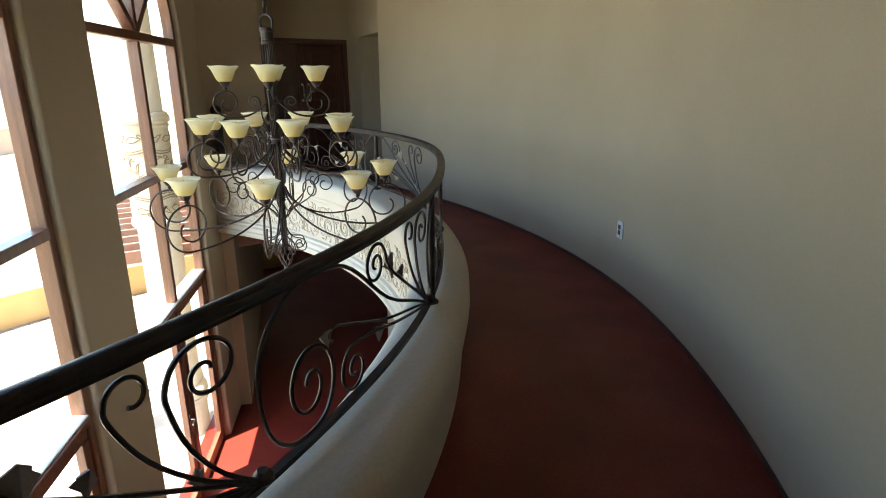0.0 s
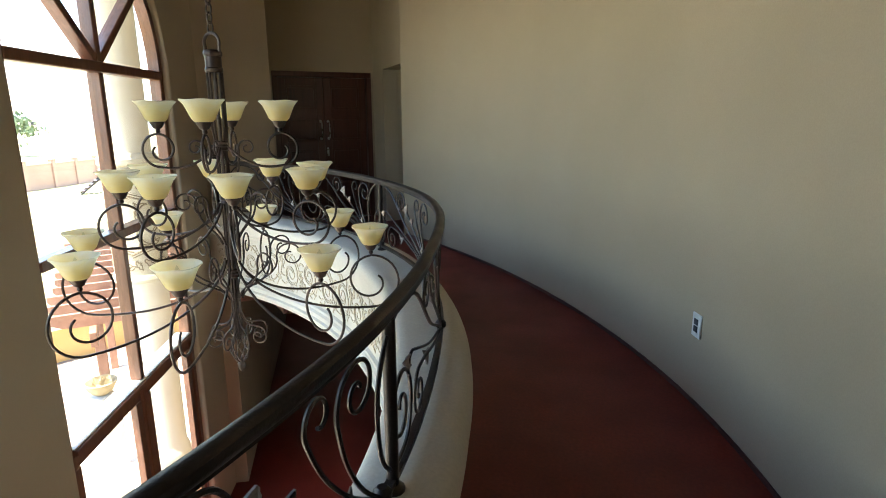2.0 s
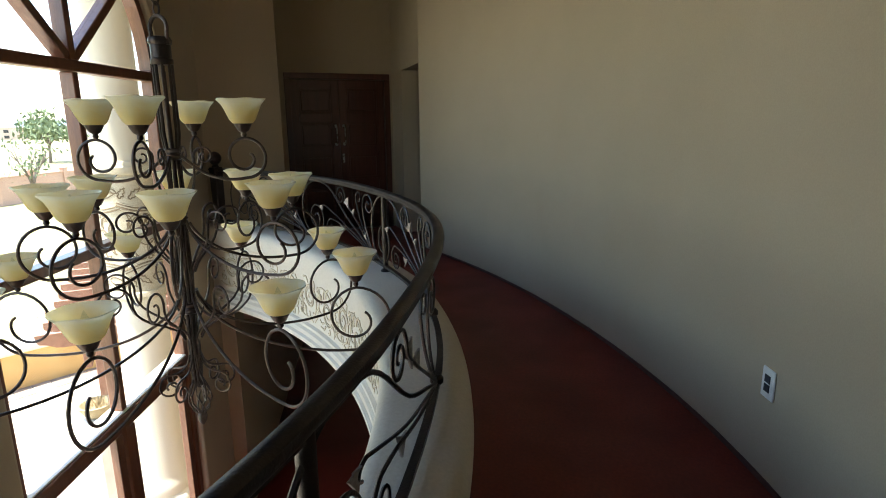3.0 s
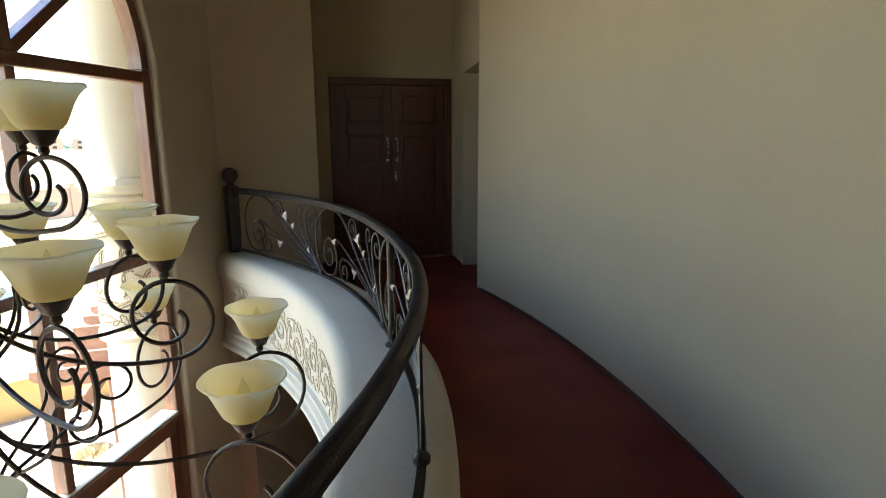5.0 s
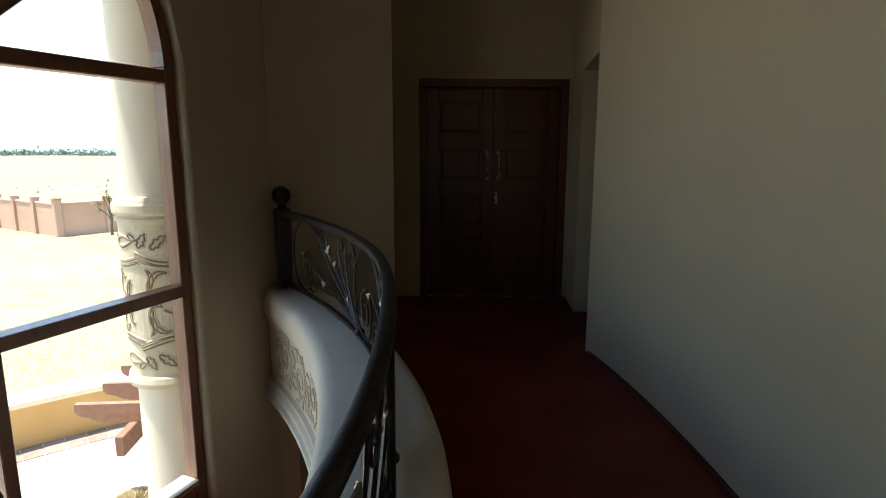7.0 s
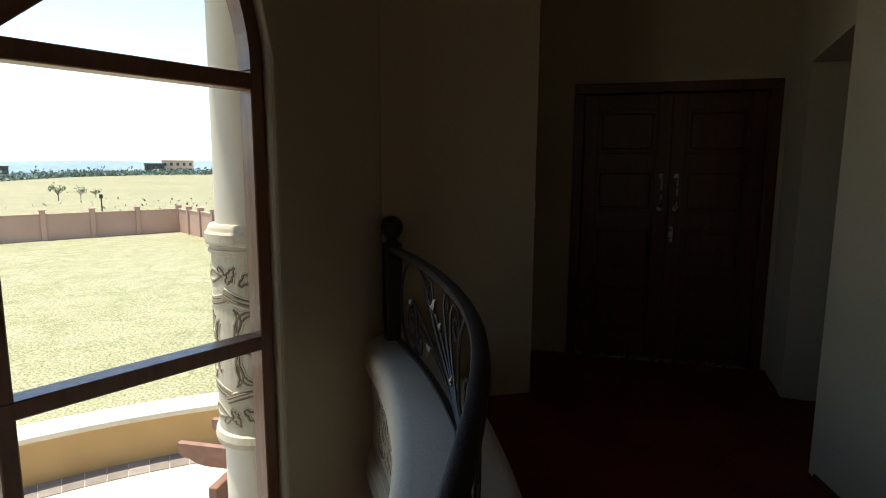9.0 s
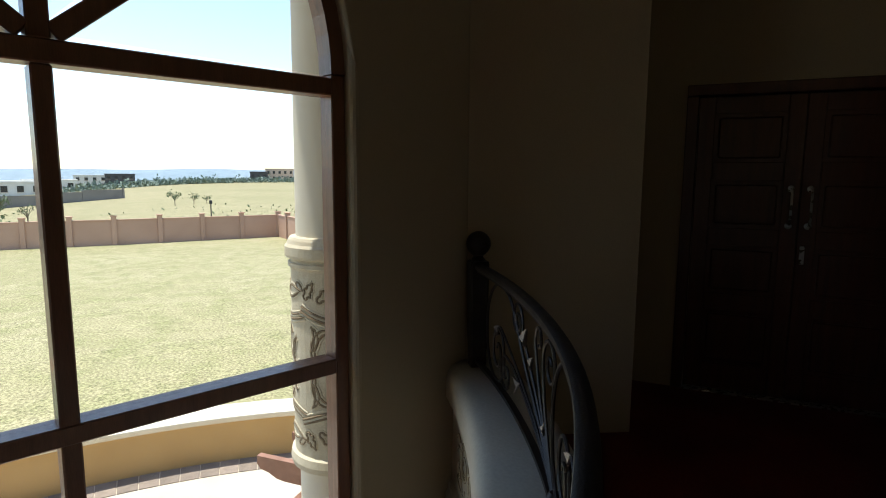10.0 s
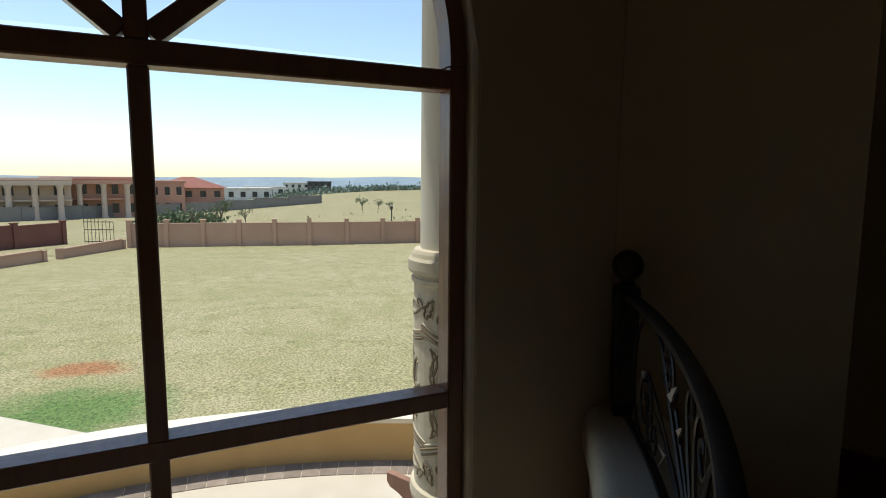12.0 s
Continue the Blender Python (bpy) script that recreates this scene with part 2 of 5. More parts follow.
# ---------------------------------------------------------------- mesh helpers
def mesh_of(name, bm, mat, smooth=False):
    me = bpy.data.meshes.new(name)
    bmesh.ops.recalc_face_normals(bm, faces=bm.faces)
    if smooth:
        for f in bm.faces:
            f.smooth = True
    bm.to_mesh(me)
    bm.free()
    if smooth:
        me.set_sharp_from_angle(angle=radians(38))
    for q in (mat if isinstance(mat, (list, tuple)) else [mat]):
        me.materials.append(q)
    return me


def thing(name, at=(0, 0, 0), label="", category="", group="", kind="", rz=0):
    ob = new(name)
    ob.empty_display_size = 0.1
    ob.matrix_basis = pose(*at, 0, 0, rz)
    return tagged(ob, label, category, group, kind)


def part(name, bm, mat, parent, label="", smooth=False):
    """One mesh under a thing or a part; its coordinates are the parent's own."""
    ob = new(name, mesh_of(name, bm, mat, smooth))
    ob.parent = parent
    return tagged(ob, label)


def solid(name, bm, mat, label="", category="", group="", kind="", smooth=False):
    return tagged(new(name, mesh_of(name, bm, mat, smooth)), label, category, group, kind)


def block(bm, x0, x1, y0, y1, z0, z1, bevel=0.0, m=None):
    """A box between limits, its edges eased."""
    r = bmesh.ops.create_cube(bm, size=1.0)
    bmesh.ops.scale(bm, vec=(x1 - x0, y1 - y0, z1 - z0), verts=r["verts"])
    bmesh.ops.translate(bm, vec=((x0 + x1) / 2, (y0 + y1) / 2, (z0 + z1) / 2), verts=r["verts"])
    vs = r["verts"]
    if bevel:
        es = list({e for v in vs for e in v.link_edges})
        out = bmesh.ops.bevel(bm, geom=es, offset=bevel, segments=1, affect="EDGES", profile=0.5)
        vs = list({v for f in out["faces"] for v in f.verts} | {v for v in vs if v.is_valid})
    if m is not None:
        bmesh.ops.transform(bm, matrix=m, verts=vs)
    return bm


def box(*lim, bevel=0.0, m=None):
    return block(bmesh.new(), *lim, bevel=bevel, m=m)


def lathe(bm, profile, n=24, m=None):
    """Turns (radius, height) pairs about z."""
    rings = []
    for r, z in profile:
        ring = [bm.verts.new((r * math.cos(2 * math.pi * k / n), r * math.sin(2 * math.pi * k / n), z)) for k in range(n)]
        rings.append(ring)
    for a, b in zip(rings, rings[1:]):
        for k in range(n):
            bm.faces.new((a[k], a[(k + 1) % n], b[(k + 1) % n], b[k]))
    bm.faces.new(rings[0][::-1])
    bm.faces.new(rings[-1])
    if m is not None:
        bmesh.ops.transform(bm, matrix=m, verts=[v for g in rings for v in g])
    return bm


def sweep(bm, pts, r, n=6, squash=1.0, taper=1.0):
    """A round bar along points; taper: the end's radius over the start's."""
    pts = [Vector(p) for p in pts]
    rings, side = [], None
    for i, p in enumerate(pts):
        t = (pts[min(i + 1, len(pts) - 1)] - pts[max(i - 1, 0)]).normalized()
        if side is None:
            side = t.orthogonal().normalized()
        side = (side - t * side.dot(t)).normalized()
        up = t.cross(side)
        q = r * (1 + (taper - 1) * i / max(1, len(pts) - 1))
        rings.append([bm.verts.new(p + q * (math.cos(2 * math.pi * k / n) * side + squash * math.sin(2 * math.pi * k / n) * up)) for k in range(n)])
    for a, b in zip(rings, rings[1:]):
        for k in range(n):
            bm.faces.new((a[k], a[(k + 1) % n], b[(k + 1) % n], b[k]))
    bm.faces.new(rings[0][::-1])
    bm.faces.new(rings[-1])
    return bm


def spiral(cx, cy, r0, r1, a0, a1, n=28):
    """Points of a flat spiral from radius r0 at angle a0 to r1 at a1, degrees."""
    out = []
    for k in range(n + 1):
        f = k / n
        r, a = r0 + (r1 - r0) * f, radians(a0 + (a1 - a0) * f)
        out.append((cx + r * math.cos(a), cy + r * math.sin(a)))
    return out


def bezier(p0, p1, p2, p3, n=10):
    out = []
    for k in range(n + 1):
        t = k / n
        s = 1 - t
        out.append(tuple(s ** 3 * a + 3 * s * s * t * b + 3 * s * t * t * c + t ** 3 * d for a, b, c, d in zip(p0, p1, p2, p3)))
    return out


def loft(bm, rows, closed=True):
    """Joins rows of points into a skin; each row is a closed outline; ends are capped."""
    rings = [[bm.verts.new(p) for p in row] for row in rows]
    n = len(rings[0])
    for a, b in zip(rings, rings[1:]):
        for k in range(n if closed else n - 1):
            bm.faces.new((a[k], a[(k + 1) % n], b[(k + 1) % n], b[k]))
    if closed:
        bm.faces.new(rings[0][::-1])
        bm.faces.new(rings[-1])
    return bm


def prism(bm, poly, z0, z1):
    """An upright prism over a plan outline."""
    return loft(bm, [[(x, y, z0) for x, y in poly], [(x, y, z1) for x, y in poly]])


# ---------------------------------------------------------------- plan
FOYER, CEIL, TERRACE, GROUND = -3.0, 4.3, -3.05, -3.2
AX, AY = -4.13, 2.27                     # centre of the balustrade's curve
OX, OY, OR = -5.42, 1.93, 7.415          # centre and radius of the curved outer wall
RAIL_R = 4.70
WALL = Matrix(((0.394, 0.919, 0, -2.85), (-0.919, 0.394, 0, 5.15), (0, 0, 1, 0), (0, 0, 0, 1)))   # window wall: u along, n inwards, z


def on_a(r, deg, z):
    return (AX + r * math.cos(radians(deg)), AY + r * math.sin(radians(deg)), z)


def on_o(r, deg, z):
    return (OX + r * math.cos(radians(deg)), OY + r * math.sin(radians(deg)), z)


def wall_xy(u, n):
    p = WALL @ Vector((u, n, 0))
    return (p.x, p.y)


def along(table, x):
    """Straight steps between the pairs of a table."""
    for (x0, y0), (x1, y1) in zip(table, table[1:]):
        if x <= x1:
            return y0 + (y1 - y0) * (x - x0) / (x1 - x0)
    return table[-1][1]


def rail_r(deg):
    """Radius of the balustrade's line, which bulges a little towards the walkway."""
    return sum(along(((-40, 4.53), (-14, 4.543), (-8, 4.556), (-2, 4.583), (3, 4.618), (9, 4.645), (13, 4.662), (20, 4.69), (25, 4.74), (30, 4.785), (37, 4.81), (43, 4.79), (50, 4.77), (57, 4.78), (62, 4.765), (70, 4.71), (81, 4.65), (90, 4.6)), deg + q) for q in (-4, -2, 0, 2, 4)) / 5


def wall_r(deg):
    """Radius of the curved outer wall, which flattens a little halfway along the walkway."""
    return sum(along(((-40, 7.385), (8, 7.40), (15, 7.415), (20, 7.425), (24, 7.42), (30, 7.39), (36, 7.355), (42, 7.338), (48, 7.338), (53, 7.353), (57, 7.375), (61, 7.403), (70, 7.45)), deg + q) for q in (-4, -2, 0, 2, 4)) / 5


def kerb_reach(deg):
    """Distance from the balustrade's centre to the kerb's walkway side, which widens along the gallery."""
    return along(((-30, 4.8), (0, 4.81), (15, 4.835), (25, 4.88), (35, 4.92), (45, 4.97), (52, 4.97), (58, 4.955), (66, 4.92), (90, 4.86)), deg)


END_A, START_A = 81.0, -24.0
# ---- outer wall, curved, from behind the start to the open doorway
bm = bmesh.new()
rows = []
for k in range(61):
    a = -30 + (60.9 + 30) * k / 60
    rows.append([on_o(wall_r(a), a, FOYER), on_o(OR + 0.24, a, FOYER), on_o(OR + 0.24, a, CEIL), on_o(wall_r(a), a, CEIL)])
loft(bm, rows)
solid("wall_curved", bm, plaster, "tall curved beige painted plaster wall beside the walkway", "wall", kind="structure", smooth=True)
bm = bmesh.new()
loft(bm, [[on_o(wall_r(a) - 0.012, a, 0.0), on_o(wall_r(a) - 0.001, a, 0.0), on_o(wall_r(a) - 0.001, a, 0.022), on_o(wall_r(a) - 0.008, a, 0.022)] for a in [-30 + 90.5 * k / 60 for k in range(61)]])
solid("skirting_curved", bm, skirt_paint, "thin dark red painted skirting along curved wall", "skirting", kind="structure")

# ---- wall with the open doorway, the double door's wall, the nib and its return
def straight_wall(name, p, q, thick, z0, z1, mat=plaster, label="beige painted plaster wall", side=1):
    """A wall from p to q; its thickness lies to the right of the way (side 1) or to the left."""
    dx, dy = q[0] - p[0], q[1] - p[1]
    ln = math.hypot(dx, dy)
    ox, oy = side * dy / ln * thick, -side * dx / ln * thick
    return solid(name, prism(bmesh.new(), [p, q, (q[0] + ox, q[1] + oy), (p[0] + ox, p[1] + oy)], z0, z1), mat, label, "wall", kind="structure")


CORNER = on_o(wall_r(60.9), 60.9, 0)[:2]
JAMB = (-2.44, 9.20)
DOOR_L = (-3.80, 8.561)
straight_wall("wall_lintel", (JAMB[0] - 0.05, JAMB[1] + 0.06), CORNER, 0.24, 2.115, CEIL, label="beige lintel wall over an open doorway", side=-1)
straight_wall("wall_return_east", (-2.78, 9.60), JAMB, 0.20, 0, CEIL, label="short beige return wall beside the double door", side=-1)
door_dir = Vector((1.06, 1.08, 0)).normalized()
door_in = Vector((door_dir.y, -door_dir.x, 0))


def on_door(u, n):
    """Plan point at u along the door from its left edge, n out into the passage."""
    p = Vector((*DOOR_L, 0)) + door_dir * u + door_in * n
    return (p.x, p.y)


DW = 1.41
straight_wall("wall_over_door", on_door(-0.35, 0.0), on_door(DW + 0.3, 0.0), 0.25, 2.1, CEIL, label="beige wall above the double door", side=-1)
# added backing, unseen: keeps the sky from shining through the door's gaps
straight_wall("door_light_block", on_door(-0.02, -0.13), on_door(DW + 0.02, -0.13), 0.1, 0, 2.1, label="plain unseen backing added to block light behind the door", side=-1)
straight_wall("wall_door_left", on_door(-0.35, 0.0), on_door(0.0, 0.0), 0.25, 0, 2.1, label="narrow beige wall beside the door frame", side=-1)
straight_wall("wall_door_right", on_door(DW, 0.0), on_door(DW + 0.3, 0.0), 0.25, 0, 2.1, label="narrow beige wall beside the door frame", side=-1)
NIB, BEND = (-3.28, 7.80), wall_xy(-1.86, 0.055)
straight_wall("wall_nib_return", NIB, (-4.1, 8.42), 0.3, 0, CEIL, label="beige return wall beside the double door", side=-1)
straight_wall("wall_nib", (BEND[0] - 0.05, BEND[1] - 0.2), NIB, 0.3, 0, CEIL, label="beige plaster wall behind the newel post", side=-1)
solid("wall_jamb_far", prism(bmesh.new(), [(JAMB[0] + 0.004, JAMB[1] + 0.004), (-2.29, 9.33), (-2.55, 9.75), (-2.85, 9.66)], 0, CEIL), plaster, "beige jamb of the open doorway", "wall", kind="structure")
# dark room behind the open doorway
for i, (p, q) in enumerate(zip([(-2.42, 9.27), (-0.4, 10.6), (0.9, 8.8)], [(-0.4, 10.6), (0.9, 8.8), (-1.6, 8.40)])):
    straight_wall("wall_side_room_%d" % (i + 1), p, q, 0.15, 0, 2.6, label="plain beige wall of the unlit side room", side=-1)
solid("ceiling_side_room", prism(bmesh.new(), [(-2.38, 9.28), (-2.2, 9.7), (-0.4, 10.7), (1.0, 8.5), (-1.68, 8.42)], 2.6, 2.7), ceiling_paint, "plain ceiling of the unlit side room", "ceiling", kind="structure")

# ---- window wall with arched openings down to the foyer floor
OPEN_W, SPRING = 1.132, 1.93
FRAME_W = 1.061                          # half width inside the window frame
WINDOWS = (0.04, 3.15)
bm = bmesh.new()
us = sorted({-1.86, 7.6} | {c + s for c in WINDOWS for s in (-OPEN_W, OPEN_W)} | {c - OPEN_W * math.cos(math.pi * k / 24) for c in WINDOWS for k in range(1, 24)})


def arch_top(u):
    for c in WINDOWS:
        if abs(u - c) < OPEN_W + 1e-6:
            return SPRING + math.sqrt(max(0.0, OPEN_W ** 2 - (u - c) ** 2))
    return None


def inside(u):
    return any(abs(u - c) < OPEN_W - 1e-6 for c in WINDOWS)


N0, N1 = -0.11, 0.05
for u0, u1 in zip(us, us[1:]):
    opened = inside((u0 + u1) / 2)
    a, b = (arch_top(u0), arch_top(u1)) if opened else (FOYER, FOYER)
    for n in (N0, N1):
        if not opened:
            for z0, z1 in ((FOYER, SPRING), (SPRING, CEIL)):
                bm.faces.new([bm.verts.new(p) for p in ((u0, n, z0), (u1, n, z0), (u1, n, z1), (u0, n, z1))])
        else:
            bm.faces.new([bm.verts.new(p) for p in ((u0, n, a), (u1, n, b), (u1, n, CEIL), (u0, n, CEIL))])
    if opened:
        bm.faces.new([bm.verts.new(p) for p in ((u0, N0, a), (u1, N0, b), (u1, N1, b), (u0, N1, a))])
for c in WINDOWS:
    for s in (-OPEN_W, OPEN_W):
        bm.faces.new([bm.verts.new(p) for p in ((c + s, N0, FOYER), (c + s, N1, FOYER), (c + s, N1, SPRING), (c + s, N0, SPRING))])
for u in (-1.86, 7.6):
    for z0, z1 in ((FOYER, SPRING), (SPRING, CEIL)):
        bm.faces.new([bm.verts.new(p) for p in ((u, N0, z0), (u, N1, z0), (u, N1, z1), (u, N0, z1))])
bmesh.ops.remove_doubles(bm, verts=bm.verts, dist=1e-4)
ww = solid("wall_windows", bm, plaster, "tall beige wall pierced by arched windows", "wall", kind="structure")
ww.matrix_basis = WALL
mod = ww.modifiers.new("rounded_arrises", "BEVEL")
mod.width, mod.segments, mod.limit_method, mod.angle_limit = 0.035, 4, "ANGLE", radians(50)

# roof overhang that the outer column carries
eave = solid("roof_eave", box(-5.0, 8.0, -1.12, -0.112, CEIL - 0.05, CEIL + 0.16, bevel=0.02), plaster, "plain plastered roof overhang above the windows", "roof", kind="structure")
eave.matrix_basis = WALL

# ---- closing wall behind the start, floors, slab, ceiling
straight_wall("wall_closing", on_o(OR, -29.9, 0)[:2], wall_xy(7.55, 0.1), 0.2, FOYER, CEIL, label="plain beige wall closing the foyer", side=1)
hall = [on_o(OR + 0.2, -30 + 90.9 * k / 30, 0)[:2] for k in range(31)]
solid("ceiling", prism(bmesh.new(), hall + [(-1.3, 9.0), (-2.4, 10.2), (-4.6, 9.2), (-4.0, 7.2), wall_xy(-1.86, -0.3), wall_xy(7.6, -0.3)], CEIL, CEIL + 0.15), ceiling_paint, "plain beige ceiling darkened to cut bounced light", "ceiling", kind="structure")
solid("floor_foyer", prism(bmesh.new(), [wall_xy(7.6, -0.29), on_o(OR + 0.2, -30, 0)[:2]] + [on_o(OR + 0.2, -28 + 70 * k / 20, 0)[:2] for k in range(21)] + [(3.2, 10), (-1, 15.2), (-8, 14.2), wall_xy(-1.86, -0.29)], FOYER - 0.2, FOYER), red_polish, "polished oxblood floor of the foyer below", "floor", kind="structure")
low = [on_o(OR, 42, 0)[:2], (3.0, 10), (-1, 15), (-7.8, 14), wall_xy(-1.8, 0.0)]
for i, (p, q) in enumerate(zip(low, low[1:])):
    # unseen opening behind the pergola, added to let light onto the foyer floor
    straight_wall("wall_lower_%d" % (i + 1), p, q, 0.2, FOYER if i < 3 else -0.75, -0.4, label="plain beige wall of the lower storey", side=-1)
open_end = (-6.1, 11.2)
straight_wall("wall_lower_5", open_end, low[-1], 0.2, FOYER, -0.75, label="plain beige wall of the lower storey", side=-1)
# stops short of the wall above; the added gap lets daylight in
straight_wall("wall_lower_6", low[3], open_end, 0.2, FOYER, -1.15, label="plain beige wall below an added opening that lights the foyer", side=-1)
gallery = [(p[0], p[1]) for p in (on_a(4.62, START_A + (END_A - START_A) * k / 60, 0) for k in range(61))]
back = [on_o(OR + 0.1, 61 - 91 * k / 40, 0)[:2] for k in range(41)]
solid("floor_gallery", prism(bmesh.new(), gallery + [wall_xy(-1.86, 0.1), (-3.32, 7.78), (-4.1, 8.4), (-2.7, 9.9), (-1.0, 10.6), (1.2, 8.8), (-1.3, 8.3)] + back[1:], -0.12, 0.0), red_floor, "dark red stained screed floor of the curved walkway", "floor", kind="structure")
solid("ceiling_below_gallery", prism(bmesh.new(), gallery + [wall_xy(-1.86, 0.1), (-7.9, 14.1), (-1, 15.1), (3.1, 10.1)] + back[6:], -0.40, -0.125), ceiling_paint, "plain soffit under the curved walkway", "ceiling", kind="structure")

# ---- kerb: carved fascia towards the foyer, rounded ledge, plain side to the walkway
rows = []
for k in range(161):
    a = START_A + (END_A + 1.5 - START_A) * k / 160
    ro = kerb_reach(a)
    prof = [(4.56, -0.405), (4.50, -0.39), (4.475, -0.36), (4.475, -0.325), (4.495, -0.31), (4.495, -0.27), (4.515, -0.25), (4.515, -0.225), (4.54, -0.21),
            (4.54, 0.23), (4.515, 0.245), (4.515, 0.275), (4.495, 0.29), (4.495, 0.33), (4.495, 0.39), (4.501, 0.42), (4.515, 0.445), (4.537, 0.461), (4.57, 0.468),
            (ro - 0.10, 0.468), (ro - 0.055, 0.459), (ro - 0.022, 0.44), (ro - 0.004, 0.41), (ro, 0.37), (ro - 0.012, 0.30), (ro - 0.03, 0.2), (ro - 0.045, 0.002), (4.66, 0.002), (4.63, -0.405)]
    rows.append([on_a(r, a, z) for r, z in prof])
kerb = solid("balustrade_kerb", loft(bmesh.new(), rows), kerb_stone, "cream stone kerb with rounded ledge and carved fascia", "kerb", kind="structure", smooth=True)
kerb.data.set_sharp_from_angle(angle=radians(36))

# ---------------------------------------------------------------- carved scrolls
def scroll_strokes(length, height, seed):
    """Flat strokes (points, width) of a running acanthus scroll that fills length x height, from 0, centred in height."""
    rnd = random.Random(seed)
    out = []
    step = height * 0.86
    n = max(1, round(length / step))
    step = length / n
    big = height * 0.30
    for i in range(n):
        x0, up = i * step, 1 if i % 2 == 0 else -1
        cx, cy = x0 + step * 0.5, up * height * 0.06
        # stem rolls into a spiral
        stem = bezier((x0 - step * 0.05, -up * height * 0.30), (x0 + step * 0.15, -up * height * 0.5), (cx + big * 1.1, cy - up * big * 1.5), (cx + big, cy), 10)
        out.append((stem[:-1] + spiral(cx, cy, big, big * 0.18, 0, up * 560, 30), 1.0))
        out.append((spiral(cx, cy, big * 0.78, big * 0.3, up * 40, up * 330, 16), 0.6))
        # leaves along the outside of the roll
        for k in range(11):
            a = radians(up * (10 + k * 32 + rnd.uniform(-8, 8)))
            bx, by = cx + big * 1.02 * math.cos(a), cy + big * 1.02 * math.sin(a)
            ln = height * rnd.uniform(0.16, 0.27)
            t = a + up * 0.85
            tip = (bx + ln * math.cos(t), max(-height * 0.46, min(height * 0.46, by + ln * math.sin(t))))
            mid = (bx + ln * 0.6 * math.cos(a + up * 0.3), by + ln * 0.6 * math.sin(a + up * 0.3))
            out.append((bezier((bx, by), mid, mid, tip, 6), 0.9))
            tip2 = (tip[0] * 0.4 + mid[0] * 0.6 + ln * 0.15, tip[1] * 0.4 + mid[1] * 0.6)
            out.append((bezier((bx, by), (mid[0] * 0.5 + bx * 0.5, mid[1]), tip2, tip2, 5), 0.6))
        # small curls in the corners
        sx, sy = x0 + step * 0.98, up * height * 0.3
        out.append((bezier((x0 + step * 0.72, -up * height * 0.42), (sx - height * 0.05, -up * height * 0.2), (sx + height * 0.08, sy - up * height * 0.2), (sx + height * 0.08, sy), 8)[:-1] + spiral(sx, sy, height * 0.08, height * 0.02, 0, up * 430, 16), 0.7))
        out.append((spiral(x0 + step * 0.12, -up * height * 0.18, height * 0.09, height * 0.02, 180, 180 + up * 420, 16), 0.7))
    return out


def drum_strokes(seed):
    """Flat strokes (points, width) of one repeat of the column's carving, 0.54 wide, mirrored about its middle height:
    swooping double bands, pointed leaf outlines above them, sickle leaves that roll into one another between them."""
    rnd = random.Random(seed)
    out = []

    def sickle(x, y, r, a0, a1, fat, w=1.0):
        """A leaf like a sickle: two arcs that meet in points."""
        n = 12
        for q in (0.0, fat):
            out.append(([(x + r * (1 - q * math.sin(math.pi * k / n)) * math.cos(radians(a0 + (a1 - a0) * k / n)), y + r * (1 - q * math.sin(math.pi * k / n)) * math.sin(radians(a0 + (a1 - a0) * k / n))) for k in range(n + 1)], w))

    def drop(x, y, length, fat, ang, wave=0.0):
        """A pointed leaf outline."""
        c, s_ = math.cos(radians(ang)), math.sin(radians(ang))
        side = [(length * f, fat * math.sin(math.pi * f ** 0.7) * (1 + wave * math.sin(f * 21))) for f in [k / 14 for k in range(15)]]
        out.append(([(x + c * p - s_ * q, y + s_ * p + c * q) for p, q in side], 0.9))
        out.append(([(x + c * p + s_ * q, y + s_ * p - c * q) for p, q in side], 0.9))

    for m in (1, -1):
        band = [(-0.02 + 0.58 * f, m * (0.31 - 0.05 * math.sin(math.pi * f) - 0.03 * f)) for f in [k / 20 for k in range(21)]]
        out.append((band, 1.2))
        out.append((beside(band, m * 0.026), 1.0))
        drop(0.30, m * 0.40, 0.22, 0.034, m * 5)
        drop(0.02, m * 0.38, 0.12, 0.026, m * 50, 0.35)
        drop(0.13, m * 0.37, 0.17, 0.024, m * 32, 0.3)
        drop(0.47, m * 0.46, 0.09, 0.016, m * -25)
        sickle(0.19, m * 0.10, 0.115, m * 60, m * 235, 0.32)
        sickle(0.36, m * 0.115, 0.085, m * 95, m * 330, 0.3)
        sickle(0.06, m * 0.16, 0.07, m * -80, m * 80, 0.45)
        sickle(0.47, m * 0.07, 0.08, m * 100, m * 250, 0.4)
        drop(0.27, m * 0.21, 0.12, 0.02, m * -22)
        drop(0.10, m * 0.03, 0.11, 0.018, m * -35, 0.25)
        out.append(([(0.20 + 0.30 * f, m * (0.03 + 0.05 * math.sin(4.2 * f + 0.4))) for f in [k / 12 for k in range(13)]], rnd.uniform(0.8, 1.0)))
    return out


def beside(pts, d):
    """The same stroke shifted sideways by d."""
    out = []
    for i, (x, y) in enumerate(pts):
        (xa, ya), (xb, yb) = pts[max(0, i - 1)], pts[min(len(pts) - 1, i + 1)]
        ln = math.hypot(xb - xa, yb - ya) or 1.0
        out.append((x - (yb - ya) / ln * d, y + (xb - xa) / ln * d))
    return out


